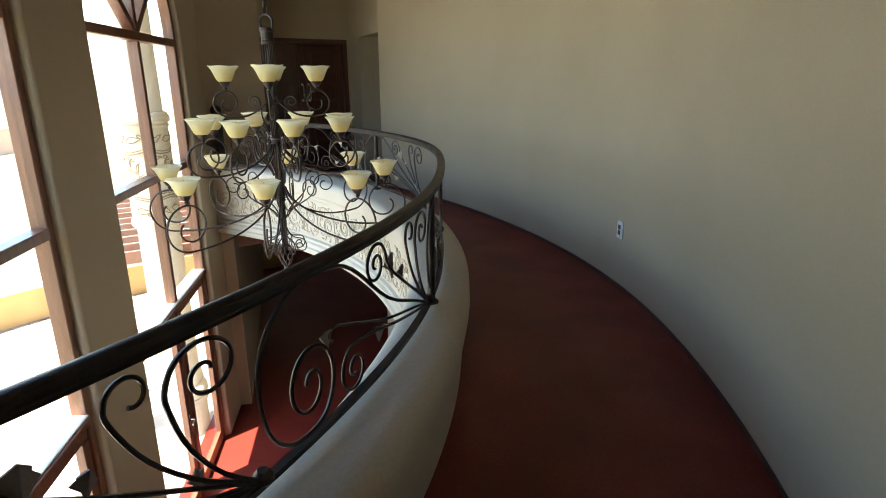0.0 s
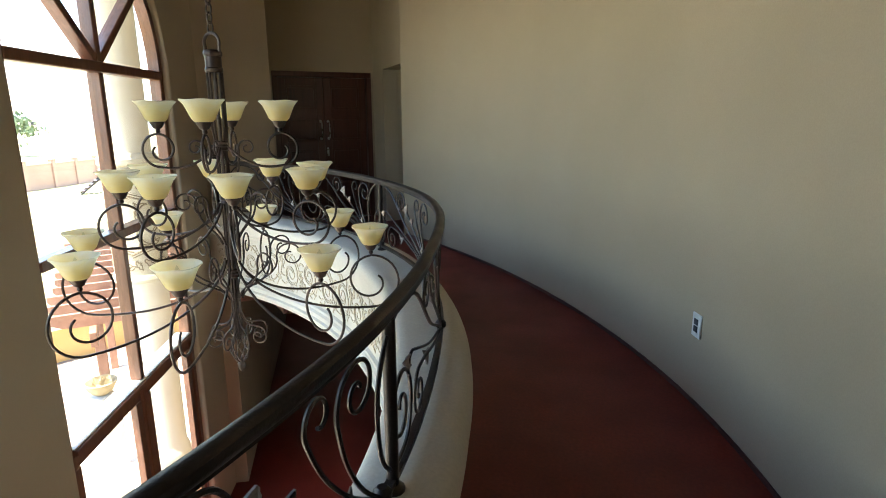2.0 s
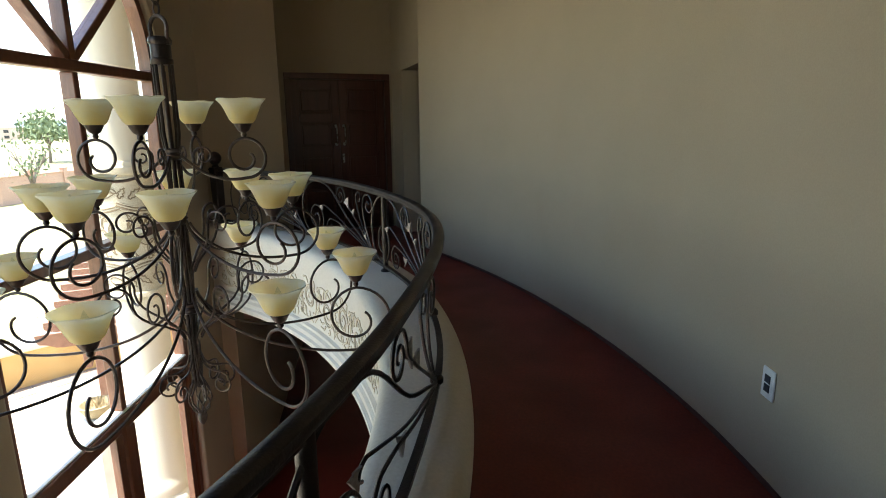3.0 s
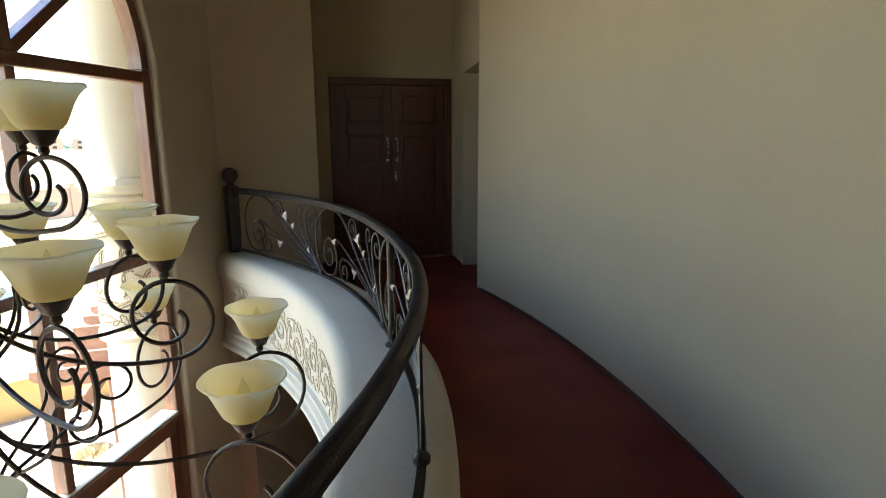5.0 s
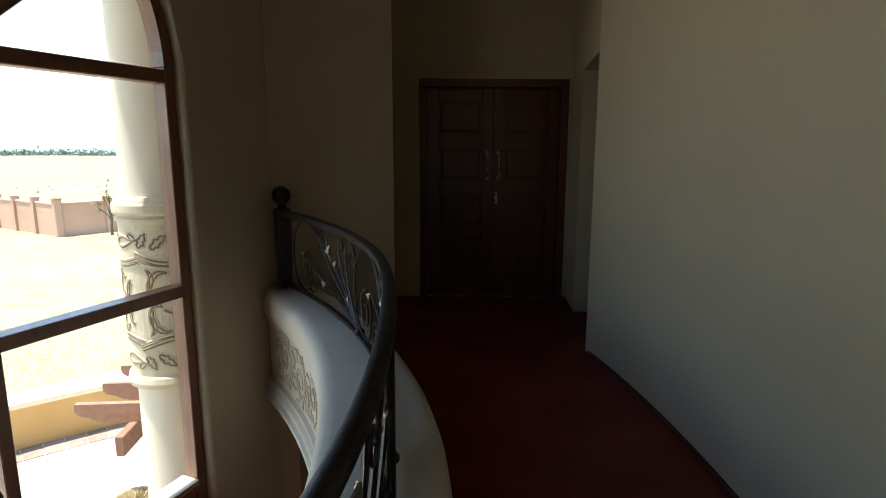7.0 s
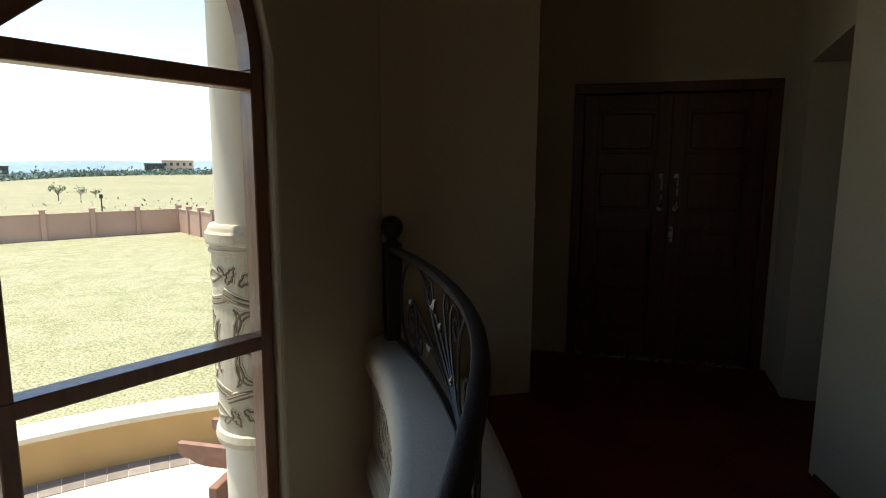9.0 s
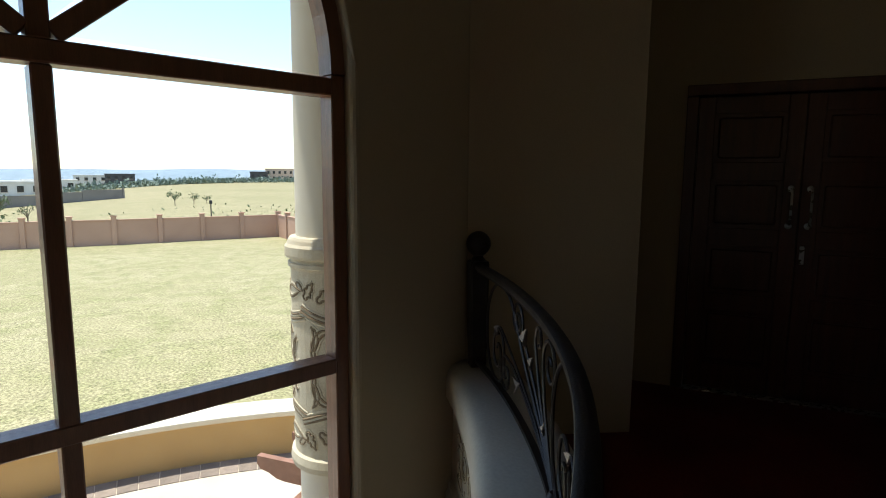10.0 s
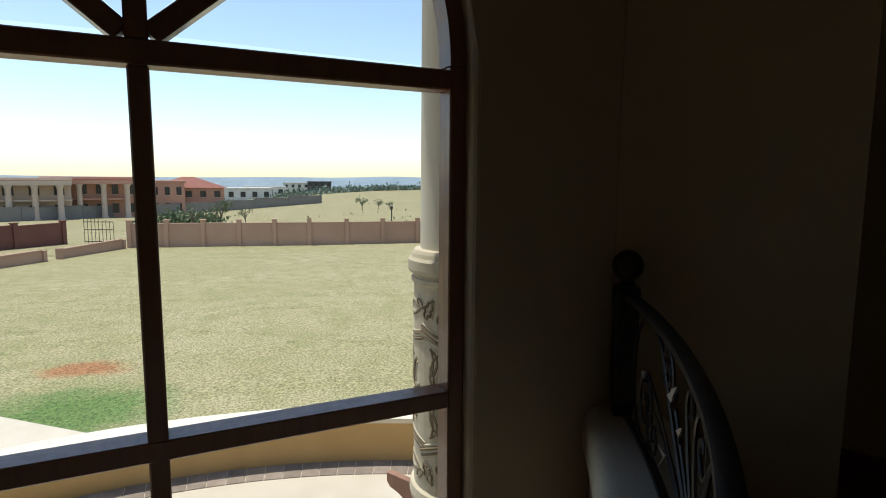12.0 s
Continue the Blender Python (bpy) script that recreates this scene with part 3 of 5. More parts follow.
# fascia relief: each bay is one carved panel of the kerb
arc = radians(1) * 4.538
bay = 18.0
a0 = END_A - 1.0
i = 0
while a0 - bay > START_A - 2:
    bm = bmesh.new()
    dark = bmesh.new()
    for pts, w in scroll_strokes(bay * arc, 0.42, 11 + i % 2):
        sweep(bm, [on_a(4.537, a0 - x / arc, 0.01 + y) for x, y in pts], 0.0062 * w, 6, taper=0.5)
        # dark line along both sides of the stroke paints the relief's shade
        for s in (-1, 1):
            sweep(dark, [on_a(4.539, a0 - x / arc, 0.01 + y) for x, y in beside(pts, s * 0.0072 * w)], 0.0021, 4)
    panel = part("carved_panel", bm, carved, kerb, "raised acanthus scrollwork in cream stone", smooth=True)
    part("groove_shade", dark, groove_shade, panel, "dark lines that paint the shade in the carving")
    a0 -= bay
    i += 1

# ---------------------------------------------------------------- balustrade
rail = thing("balustrade", (0, 0, 0), "brown-black wrought iron balustrade with scrolls on the kerb", "balustrade")
Z0, Z1 = 0.505, 1.0
bm = bmesh.new()
prof = [(-0.017, 0.0), (0.017, 0.0), (0.022, 0.008), (0.024, 0.018), (0.022, 0.028), (0.015, 0.034), (0.0, 0.037), (-0.015, 0.034), (-0.022, 0.028), (-0.024, 0.018), (-0.022, 0.008)]
loft(bm, [[on_a(rail_r(a) + x, a, Z1 + z) for x, z in prof] for a in [START_A + (END_A - START_A) * k / 110 for k in range(111)]])
part("handrail", bm, iron, rail, "thick rounded dark iron handrail", smooth=True)
bm = bmesh.new()
loft(bm, [[on_a(rail_r(a) + x, a, Z1 + z) for x, z in ((-0.012, -0.012), (0.012, -0.012), (0.012, 0.002), (-0.012, 0.002))] for a in [START_A + (END_A - START_A) * k / 110 for k in range(111)]])
part("upper_bar", bm, iron, rail)
bm = bmesh.new()
loft(bm, [[on_a(rail_r(a) + x, a, Z0 + z) for x, z in ((-0.014, -0.012), (0.014, -0.012), (0.014, 0.006), (-0.014, 0.006))] for a in [START_A + (END_A - START_A) * k / 110 for k in range(111)]])
part("lower_bar", bm, iron, rail)
for a in (9.9, 47.0, -20.0):
    bm = bmesh.new()
    m = Matrix.Translation(on_a(rail_r(a), a, 0.468))
    lathe(bm, [(0.036, 0.0), (0.036, 0.008), (0.030, 0.014), (0.019, 0.02), (0.019, 0.54)], 14, m)
    part("post", bm, iron, rail, smooth=True)
arcl = radians(1) * RAIL_R


def leaf_shape(bm, at, deg, size, angle):
    """A small beaten ivy leaf, folded along its vein, in the balustrade's curved plane."""
    tip = [(0, 0), (0.35, 0.28), (0.28, 0.5), (0.55, 0.62), (0.2, 0.85), (0, 1.25), (-0.2, 0.85), (-0.55, 0.62), (-0.28, 0.5), (-0.35, 0.28)]
    c, s = math.cos(radians(angle)), math.sin(radians(angle))
    fr, bk = [], []
    for x, y in tip:
        q, z = (c * x - s * y) * size, (s * x + c * y) * size
        fold = abs(x) * size * 0.5
        fr.append(bm.verts.new(on_a(rail_r(deg - at[0] / arcl) + 0.004 - fold, deg - (at[0] + q) / arcl, at[1] + z)))
        bk.append(bm.verts.new(on_a(rail_r(deg - at[0] / arcl) - 0.002 - fold, deg - (at[0] + q) / arcl, at[1] + z)))
    k = len(tip)
    for g, flip in ((fr, False), (bk, True)):
        for i in range(1, k - 1):
            f = (g[0], g[i], g[i + 1])
            bm.faces.new(f[::-1] if flip else f)
    for i in range(k):
        bm.faces.new((fr[i], fr[(i + 1) % k], bk[(i + 1) % k], bk[i]))


# stems of one fan: points (degrees from its root along the lean, height over the lower bar), then the spiral that
# ends it: centre, radii across and up, first and last angle, size of its eye; bar thickness
FAN = (
    (((0, 0), (3.2, 0.11), (7.0, 0.24), (10.3, 0.435), (12.0, 0.48), (13.8, 0.482), (15.3, 0.41), (16.0, 0.29), (15.8, 0.13), (14.9, 0.04), (13.7, 0.02)), (13.45, 0.165, 1.6, 0.145, -120, -700, 0.16), 0.0072),
    (((0, 0), (3.2, 0.06), (6.4, 0.12), (8.6, 0.165)), (10.4, 0.095, 1.15, 0.092, 110, -470, 0.14), 0.0062),
    (((0, 0), (3.4, 0.085), (7.4, 0.17), (10.6, 0.26)), (11.8, 0.262, 0.6, 0.03, 140, -60, 0.5), 0.0058),
    (((0, 0), (3.0, 0.15), (5.4, 0.27), (6.9, 0.36)), (8.2, 0.395, 1.05, 0.08, 165, -430, 0.15), 0.0064),
    (((0, 0), (2.2, 0.13), (3.7, 0.26), (4.5, 0.38)), (3.9, 0.415, 0.65, 0.055, 10, 290, 0.35), 0.0064),
    (((0, 0), (1.5, 0.11), (2.5, 0.23), (2.95, 0.34)), (1.65, 0.385, 1.32, 0.09, 5, 520, 0.14), 0.0068),
)
LEAVES = ((6.4, 0.40, 175, 0.078), (12.0, 0.29, 150, 0.055), (5.1, 0.32, 165, 0.05), (8.2, 0.11, -60, 0.065), (2.3, 0.12, 10, 0.045))


def smooth_line(pts, steps=4):
    """A curve that runs through all its points without corners."""
    out = []
    for k in range(len(pts) - 1):
        p0, p1, p2, p3 = pts[max(0, k - 1)], pts[k], pts[k + 1], pts[min(len(pts) - 1, k + 2)]
        for j in range(steps):
            t = j / steps
            out.append(tuple(0.5 * (2 * b + (c - a) * t + (2 * a - 5 * b + 4 * c - d) * t * t + (3 * b - a - 3 * c + d) * t ** 3) for a, b, c, d in zip(p0, p1, p2, p3)))
    return out + [tuple(pts[-1])]


def fan_path(stem, turn):
    """Points (degrees, height) of one stem and the spiral that ends it."""
    cx, cz, rx, rz, a0, a1, eye = turn
    n = max(6, round(abs(a1 - a0) / 36))
    tail = []
    for k in range(n + 1):
        q, a = 1 + (eye - 1) * k / n, radians(a0 + (a1 - a0) * k / n)
        tail.append((cx + rx * q * math.cos(a), cz + rz * q * math.sin(a)))
    return smooth_line(list(stem) + tail)


def fan(root, lean):
    """One spray of scrolls from its root on the lower bar; lean +1 towards the newel, -1 away from it."""
    for stem, turn, thick in FAN:
        pts = [(root + lean * d, Z0 + z) for d, z in fan_path(stem, turn)]
        if any(d > END_A - 0.9 or d < START_A for d, z in pts):
            pts = [(root + (d - root) * 0.90, z) for d, z in pts]
        bm = bmesh.new()
        sweep(bm, [on_a(rail_r(d), d, z) for d, z in pts], thick, 6, taper=0.8)
        part("scroll", bm, iron, rail, smooth=True)
    for d, z, ang, size in LEAVES:
        bm = bmesh.new()
        leaf_shape(bm, (-lean * d * arcl, Z0 + z), root, size, lean * ang)
        part("leaf", bm, leaf_metal, rail, "pale patinated beaten leaf")
    bm = bmesh.new()
    lathe(bm, [(0.018, 0), (0.027, 0.01), (0.027, 0.028), (0.015, 0.042)], 12, Matrix.Translation(on_a(rail_r(root), root, Z0 - 0.006)))
    part("clasp", bm, iron, rail, smooth=True)


for root, lean in ((64.3, 1), (49.2, 1), (34.0, 1), (24.6, -1), (8.8, -1), (-7.4, -1)):
    fan(root, lean)

newel = thing("newel_post", on_a(rail_r(81.2) + 0.01, 81.2, 0.468), "square dark iron newel post with ball finial", "post", rz=81)
bm = bmesh.new()
loft(bm, [[(x * w, y * w, z) for x, y in ((-1, -0.8), (-0.8, -1), (0.8, -1), (1, -0.8), (1, 0.8), (0.8, 1), (-0.8, 1), (-1, 0.8))] for w, z in ((0.042, 0.0), (0.042, 0.01), (0.047, 0.2), (0.05, 0.56), (0.047, 0.575))])
part("shaft", bm, iron, newel)
bm = bmesh.new()
lathe(bm, [(0.034, 0.574), (0.036, 0.585), (0.026, 0.596), (0.028, 0.606), (0.04, 0.612)] + [(0.066 * math.cos(radians(a)), 0.668 + 0.066 * math.sin(radians(a))) for a in range(-50, 90, 14)] + [(0.004, 0.734)], 20)
part("ball_finial", bm, iron, newel, smooth=True)
bm = bmesh.new()
sweep(bm, [(0, y, z) for y, z in bezier((0.04, 0.535), (0.10, 0.555), (0.15, 0.56), (0.16, 0.51), 8) + spiral(0.14, 0.50, 0.02, 0.008, 0, -300, 10)], 0.011, 6)
part("hook_scroll", bm, iron, newel, smooth=True)


# ---------------------------------------------------------------- arched windows
def arched_window(name, u, label):
    """Varnished timber frame with transoms, fan bars and door leaves below; set in the wall's opening."""
    w = thing(name, (0, 0, 0), label, "window", kind="structure")
    w.matrix_basis = WALL @ Matrix.Translation((u, -0.003, 0))
    B = 0.006
    D0 = -0.1
    for s in (-1, 1):
        lim = sorted((s * FRAME_W, s * OPEN_W))
        part("jamb", box(lim[0], lim[1], D0, 0.0, FOYER, SPRING, bevel=B), frame_wood, w)
    bm = bmesh.new()
    loft(bm, [[(r * math.cos(math.pi * k / 40), n, SPRING + 0.001 + r * math.sin(math.pi * k / 40)) for r, n in ((FRAME_W, D0), (FRAME_W, 0.0), (OPEN_W, 0.0), (OPEN_W, D0))] for k in range(41)])
    part("arched_head", bm, frame_wood, w)
    part("transom", box(-FRAME_W, FRAME_W, D0 - 0.002, 0.004, 1.838, 1.914, bevel=B), frame_wood, w)
    part("middle_bar", box(-FRAME_W, FRAME_W, D0 - 0.002, 0.006, 0.568, 0.639, bevel=B), frame_wood, w)
    part("low_bar", box(-FRAME_W, FRAME_W, D0 - 0.02, 0.03, -0.718, -0.674, bevel=B), frame_wood, w)
    part("sill", box(-FRAME_W + 0.002, FRAME_W - 0.002, D0 - 0.03, 0.012, -0.672, -0.66, bevel=0.002), coping_mat, w, "pale weathered sill strip")
    part("mullion", box(-0.031, 0.031, D0 + 0.004, 0.001, -0.659, 1.836, bevel=B), frame_wood, w)
    part("mullion", box(-0.031, 0.031, D0 + 0.004, 0.001, FOYER, -0.737, bevel=B), frame_wood, w)
    for a in (40, 90, 140):
        m = Matrix.Translation((0, 0, 1.9)) @ Matrix.Rotation(-radians(a), 4, "Y")
        part("fan_bar", box(0.05 if a != 90 else 0.012, 1.06 if a != 90 else 1.075, D0 + 0.006, -0.001 if a != 90 else 0.002, -0.033, 0.033, bevel=B, m=m), frame_wood, w)
    # glazed door leaves under the low bar
    for s in (-1, 1):
        leaf = part("door_leaf", box(*sorted((s * 0.045, s * 1.057)), -0.075, -0.02, FOYER + 0.01, FOYER + 0.16, bevel=0.004), frame_wood, w)
        for x0, x1 in ((0.045, 0.135), (0.97, 1.057)):
            part("stile", box(*sorted((s * x0, s * x1)), -0.077, -0.018, FOYER + 0.165, -0.84, bevel=0.004), frame_wood, leaf)
        part("top_rail", box(*sorted((s * 0.045, s * 1.057)), -0.075, -0.02, -0.835, -0.74, bevel=0.004), frame_wood, leaf)
        pane = part("pane", box(*sorted((s * 0.13, s * 0.975)), -0.055, -0.05, FOYER + 0.15, -0.83), glass, leaf, "clear glass")
        pane.visible_shadow = False
        for z0, z1 in ((-0.67, 0.575), (0.63, 1.845)):
            pane = part("pane", box(*sorted((s * 0.028, s * 1.063)), -0.055, -0.05, z0, z1), glass, w, "clear glass")
            pane.visible_shadow = False
    bm = bmesh.new()
    for a, b in ((0, 45), (45, 90), (90, 135), (135, 180)):
        pts = [(0.03 * math.cos(radians((a + b) / 2)), 0.03 * math.sin(radians((a + b) / 2)))] + [(1.066 * math.cos(radians(a + (b - a) * k / 8)), 1.066 * math.sin(radians(a + (b - a) * k / 8))) for k in range(9)]
        loft(bm, [[(x, n, SPRING + z) for x, z in pts] for n in (-0.055, -0.05)])
    pane = part("fan_pane", bm, glass, w, "clear glass")
    pane.visible_shadow = False
    h = part("lever_handle", box(0.065, 0.095, -0.018, -0.01, -2.12, -1.9, bevel=0.003), chrome, w, "steel lever handle on a plate")
    bm = bmesh.new()
    sweep(bm, [(0.08, -0.01, -1.98), (0.08, 0.03, -1.98), (0.10, 0.038, -1.98), (0.19, 0.04, -1.98)], 0.009, 8)
    part("lever", bm, chrome, h, smooth=True)
    return w


arched_window("window_1", WINDOWS[0], "tall arched window with varnished red-brown timber frame")
arched_window("window_2", WINDOWS[1], "tall arched window with varnished red-brown timber frame")

# ---------------------------------------------------------------- double door
door = thing("double_door", (0, 0, 0), "closed dark mahogany panelled double door", "door", kind="structure")
door.name = "door_1"
DM = Matrix((( door_dir.x, door_in.x, 0, DOOR_L[0]), (door_dir.y, door_in.y, 0, DOOR_L[1]), (0, 0, 1, 0), (0, 0, 0, 1)))
door.matrix_basis = DM
for x0, x1 in ((0.0, 0.075), (DW - 0.075, DW)):
    part("frame_post", box(x0, x1, -0.12, 0.012, 0, 2.025, bevel=0.005), door_wood, door)
part("frame_head", box(0.0, DW, -0.12, 0.012, 2.026, 2.1, bevel=0.005), door_wood, door)
half = DW / 2
for s, x0, x1 in ((0, 0.078, half - 0.002), (1, half + 0.002, DW - 0.078)):
    leaf = part("leaf", box(x0, x1, -0.085, -0.055, 0.012, 2.022, bevel=0.002), door_wood, door)
    for a, b in ((x0, x0 + 0.1), (x1 - 0.1, x1)):
        part("stile", box(a, b, -0.056, -0.04, 0.012, 2.022, bevel=0.004), door_wood, leaf)
    for z0, z1 in ((0.012, 0.2), (0.58, 0.7), (1.03, 1.15), (1.47, 1.59), (1.91, 2.022)):
        part("cross_rail", box(x0 + 0.101, x1 - 0.101, -0.056, -0.041, z0, z1, bevel=0.004), door_wood, leaf)
    for z0, z1 in ((0.2, 0.58), (0.7, 1.03), (1.15, 1.47), (1.59, 1.91)):
        part("raised_panel", box(x0 + 0.125, x1 - 0.125, -0.06, -0.044, z0 + 0.025, z1 - 0.025, bevel=0.012), door_wood, leaf)
    hx = half + (-0.055 if s == 0 else 0.055)
    bm = bmesh.new()
    sweep(bm, [(hx, -0.035, 1.18), (hx, 0.02, 1.19), (hx, 0.028, 1.22), (hx, 0.03, 1.3), (hx, 0.028, 1.38), (hx, 0.02, 1.41), (hx, -0.035, 1.42)], 0.0075, 8)
    for z in (1.18, 1.42):
        lathe(bm, [(0.022, 0), (0.022, 0.005), (0.012, 0.012)], 12, Matrix.Translation((hx, -0.04, z)) @ Matrix.Rotation(-math.pi / 2, 4, "X"))
    part("pull_handle", bm, chrome, leaf, "slim steel pull handle", smooth=True)
part("lock_plate", box(half + 0.02, half + 0.05, -0.04, -0.034, 0.93, 1.05, bevel=0.003), chrome, door, "small steel lock plate")
part("threshold", box(0.076, DW - 0.076, -0.1, 0.02, 0.0, 0.008, bevel=0.002), chrome, door, "worn metal threshold strip")

# ---------------------------------------------------------------- socket and switch
def wall_plate(name, m, label, w, h, keys):
    p = thing(name, (0, 0, 0), label, "switch")
    p.matrix_basis = m
    part("plate", box(-w / 2, w / 2, 0, 0.009, -h / 2, h / 2, bevel=0.004), white_plastic, p)
    for z in keys:
        part("rocker", box(-w * 0.22, w * 0.22, 0.0085, 0.0135, z - 0.017, z + 0.017, bevel=0.002), dark_plastic, p, "dark slate rocker")
    return p


sa = math.degrees(math.atan2(4.81 - OY, 1.357 - OX)) + 0.35
px, py, pz = on_o(wall_r(sa) - 0.0005, sa, 0.43)
wall_plate("wall_switch", pose(px, py, pz, 0, 0, sa + 90), "white plastic switch plate low on the curved wall", 0.086, 0.132, (0.021, -0.019))
r = Vector((-4.1, 8.42, 0)) - Vector((*NIB, 0))
r.normalize()
side_n = Vector((r.y, -r.x, 0))
mm = Matrix(((r.x, side_n.x, 0, NIB[0] + 0.3 * r.x), (r.y, side_n.y, 0, NIB[1] + 0.3 * r.y), (0, 0, 1, 1.2), (0, 0, 0, 1)))
wall_plate("light_switch", mm, "narrow white switch plate beside the double door", 0.05, 0.11, (0.0,))

# ---------------------------------------------------------------- chandelier
CX, CY = -0.97, 4.15
lamp = thing("chandelier", (CX, CY, 0), "three-tier bronze iron chandelier with cream glass bowls", "chandelier")
bm = bmesh.new()
lathe(bm, [(0.02, CEIL - 0.05), (0.05, CEIL - 0.045), (0.075, CEIL - 0.02), (0.08, CEIL)], 24)
part("ceiling_rose", bm, bronze, lamp, smooth=True)
z, k = 1.935, 0
while z < CEIL - 0.06:
    bm = bmesh.new()
    ring = [((0.016 * math.cos(a)) if k % 2 == 0 else 0.0, 0.0 if k % 2 == 0 else 0.016 * math.cos(a), z + 0.027 * math.sin(a)) for a in [2 * math.pi * j / 12 for j in range(13)]]
    sweep(bm, ring, 0.0045, 5)
    part("chain_link", bm, bronze, lamp, smooth=True)
    z += 0.043
    k += 1
bm = bmesh.new()
sweep(bm, [(x, 0, z) for x, z in [(-0.04, 1.80)] + spiral(0, 1.865, 0.045, 0.045, 200, -20, 16) + [(0.04, 1.80)]], 0.008, 6)
part("hanging_loop", bm, bronze, lamp, smooth=True)
bm = bmesh.new()
lathe(bm, [(0.04, 1.725), (0.043, 1.73), (0.043, 1.745), (0.039, 1.75), (0.039, 1.80), (0.044, 1.805), (0.046, 1.818), (0.04, 1.83), (0.016, 1.835)], 24)
part("cap", bm, bronze, lamp, smooth=True)
for j in range(8):
    a = 2 * math.pi * j / 8
    bm = bmesh.new()
    sweep(bm, [(r * math.cos(a), r * math.sin(a), z) for r, z in ((0.035, 1.74), (0.034, 1.45), (0.022, 1.36), (0.027, 1.2), (0.02, 1.08), (0.024, 0.85), (0.018, 0.68), (0.02, 0.45), (0.014, 0.33))], 0.0056, 6)
    part("stem_rod", bm, bronze, lamp, smooth=True)
bm = bmesh.new()
lathe(bm, [(0.009, 0.32), (0.009, 1.7)], 10)
part("core", bm, bronze, lamp, smooth=True)
for zz in (1.37, 1.10, 0.70):
    bm = bmesh.new()
    lathe(bm, [(0.027, zz - 0.025), (0.033, zz - 0.02), (0.029, zz - 0.008), (0.033, zz), (0.029, zz + 0.008), (0.033, zz + 0.02), (0.027, zz + 0.025)], 18)
    part("collar", bm, bronze, lamp, smooth=True)
bowl_prof = [(0.026, 0.0), (0.040, 0.004), (0.051, 0.016), (0.060, 0.036), (0.070, 0.060), (0.080, 0.080), (0.092, 0.094), (0.098, 0.099), (0.097, 0.103), (0.090, 0.100), (0.076, 0.084), (0.066, 0.064), (0.055, 0.038), (0.046, 0.02), (0.034, 0.009), (0.02, 0.006)]
bm = lathe(bmesh.new(), bowl_prof, 28)
for v in bm.verts:
    if v.co.z > 0.07:
        ang = math.atan2(v.co.y, v.co.x)
        v.co.z += 0.0016 * math.sin(5 * ang + 0.6) * (v.co.z - 0.07) / 0.03
bowl_mesh = mesh_of("bowl", bm, bowl_glass, True)
cup_mesh = mesh_of("cup", lathe(bmesh.new(), [(0.008, -0.052), (0.012, -0.045), (0.010, -0.034), (0.022, -0.026), (0.034, -0.004), (0.036, 0.004), (0.03, 0.006)], 18), bronze, True)
bulb_mesh = mesh_of("bulb", lathe(bmesh.new(), [(0.011, 0.006), (0.011, 0.03), (0.013, 0.034), (0.017, 0.05), (0.0165, 0.06), (0.011, 0.078), (0.004, 0.094), (0.001, 0.1)], 14), bulb_glass, True)


def tier(count, offset, radius, rim, ring, start, dip, lean, bent=()):
    """One ring of arms: each leaves the stem, dips, and rolls into a scroll under its bowl."""
    base = rim - 0.101
    cz = base - 0.052 - ring
    for j in range(count):
        a = radians(offset + 360 * j / count + dict(bent).get(j, 0.0))
        c, s = math.cos(a), math.sin(a)
        path = bezier((0.035, start), (0.06 + lean, cz - dip * 0.2), (radius * 0.45, cz - ring * 1.02 - dip), (radius + 0.0, cz - ring), 16)
        path = path[:-1] + spiral(radius, cz, ring, ring * 0.95, -90, 90, 14)[:-1] + spiral(radius, cz, ring * 0.95, ring * 0.30, 90, 400, 22)
        bm = bmesh.new()
        sweep(bm, [(r * c, r * s, z) for r, z in path], 0.0068, 7, taper=0.9)
        arm = part("arm", bm, bronze, lamp, smooth=True)
        for nm, me, lab in (("bowl", bowl_mesh, "cream alabaster glass bowl"), ("cup", cup_mesh, ""), ("bulb", bulb_mesh, "clear candle bulb")):
            ob = new(nm, me)
            ob.parent = arm
            ob.matrix_basis = pose(radius * c, radius * s, base, 0, 0, math.degrees(a))
            tagged(ob, lab)
        # counter scroll springing from the stem
        sp = spiral(radius * 0.42, start + 0.03 - dip, ring * 0.52, ring * 0.12, 200, 200 - 480, 24)
        bm = bmesh.new()
        sweep(bm, [(r * c, r * s, z) for r, z in bezier((0.036, start - 0.22), (0.07, start - 0.12), (radius * 0.42 - ring * 0.55, start - 0.1 - dip), sp[0], 8)[:-1] + sp], 0.0054, 6, taper=0.8)
        part("counter_scroll", bm, bronze, lamp, smooth=True)


tier(4, 28, 0.295, 1.59, 0.085, 1.36, 0.03, 0.0)
tier(8, 3, 0.475, 1.265, 0.112, 1.08, 0.02, 0.0, ((7, -4.0), (2, 3.5)))
tier(8, 24, 0.735, 0.94, 0.150, 0.78, 0.02, 0.0, ((5, 3.5), (7, 1.5)))
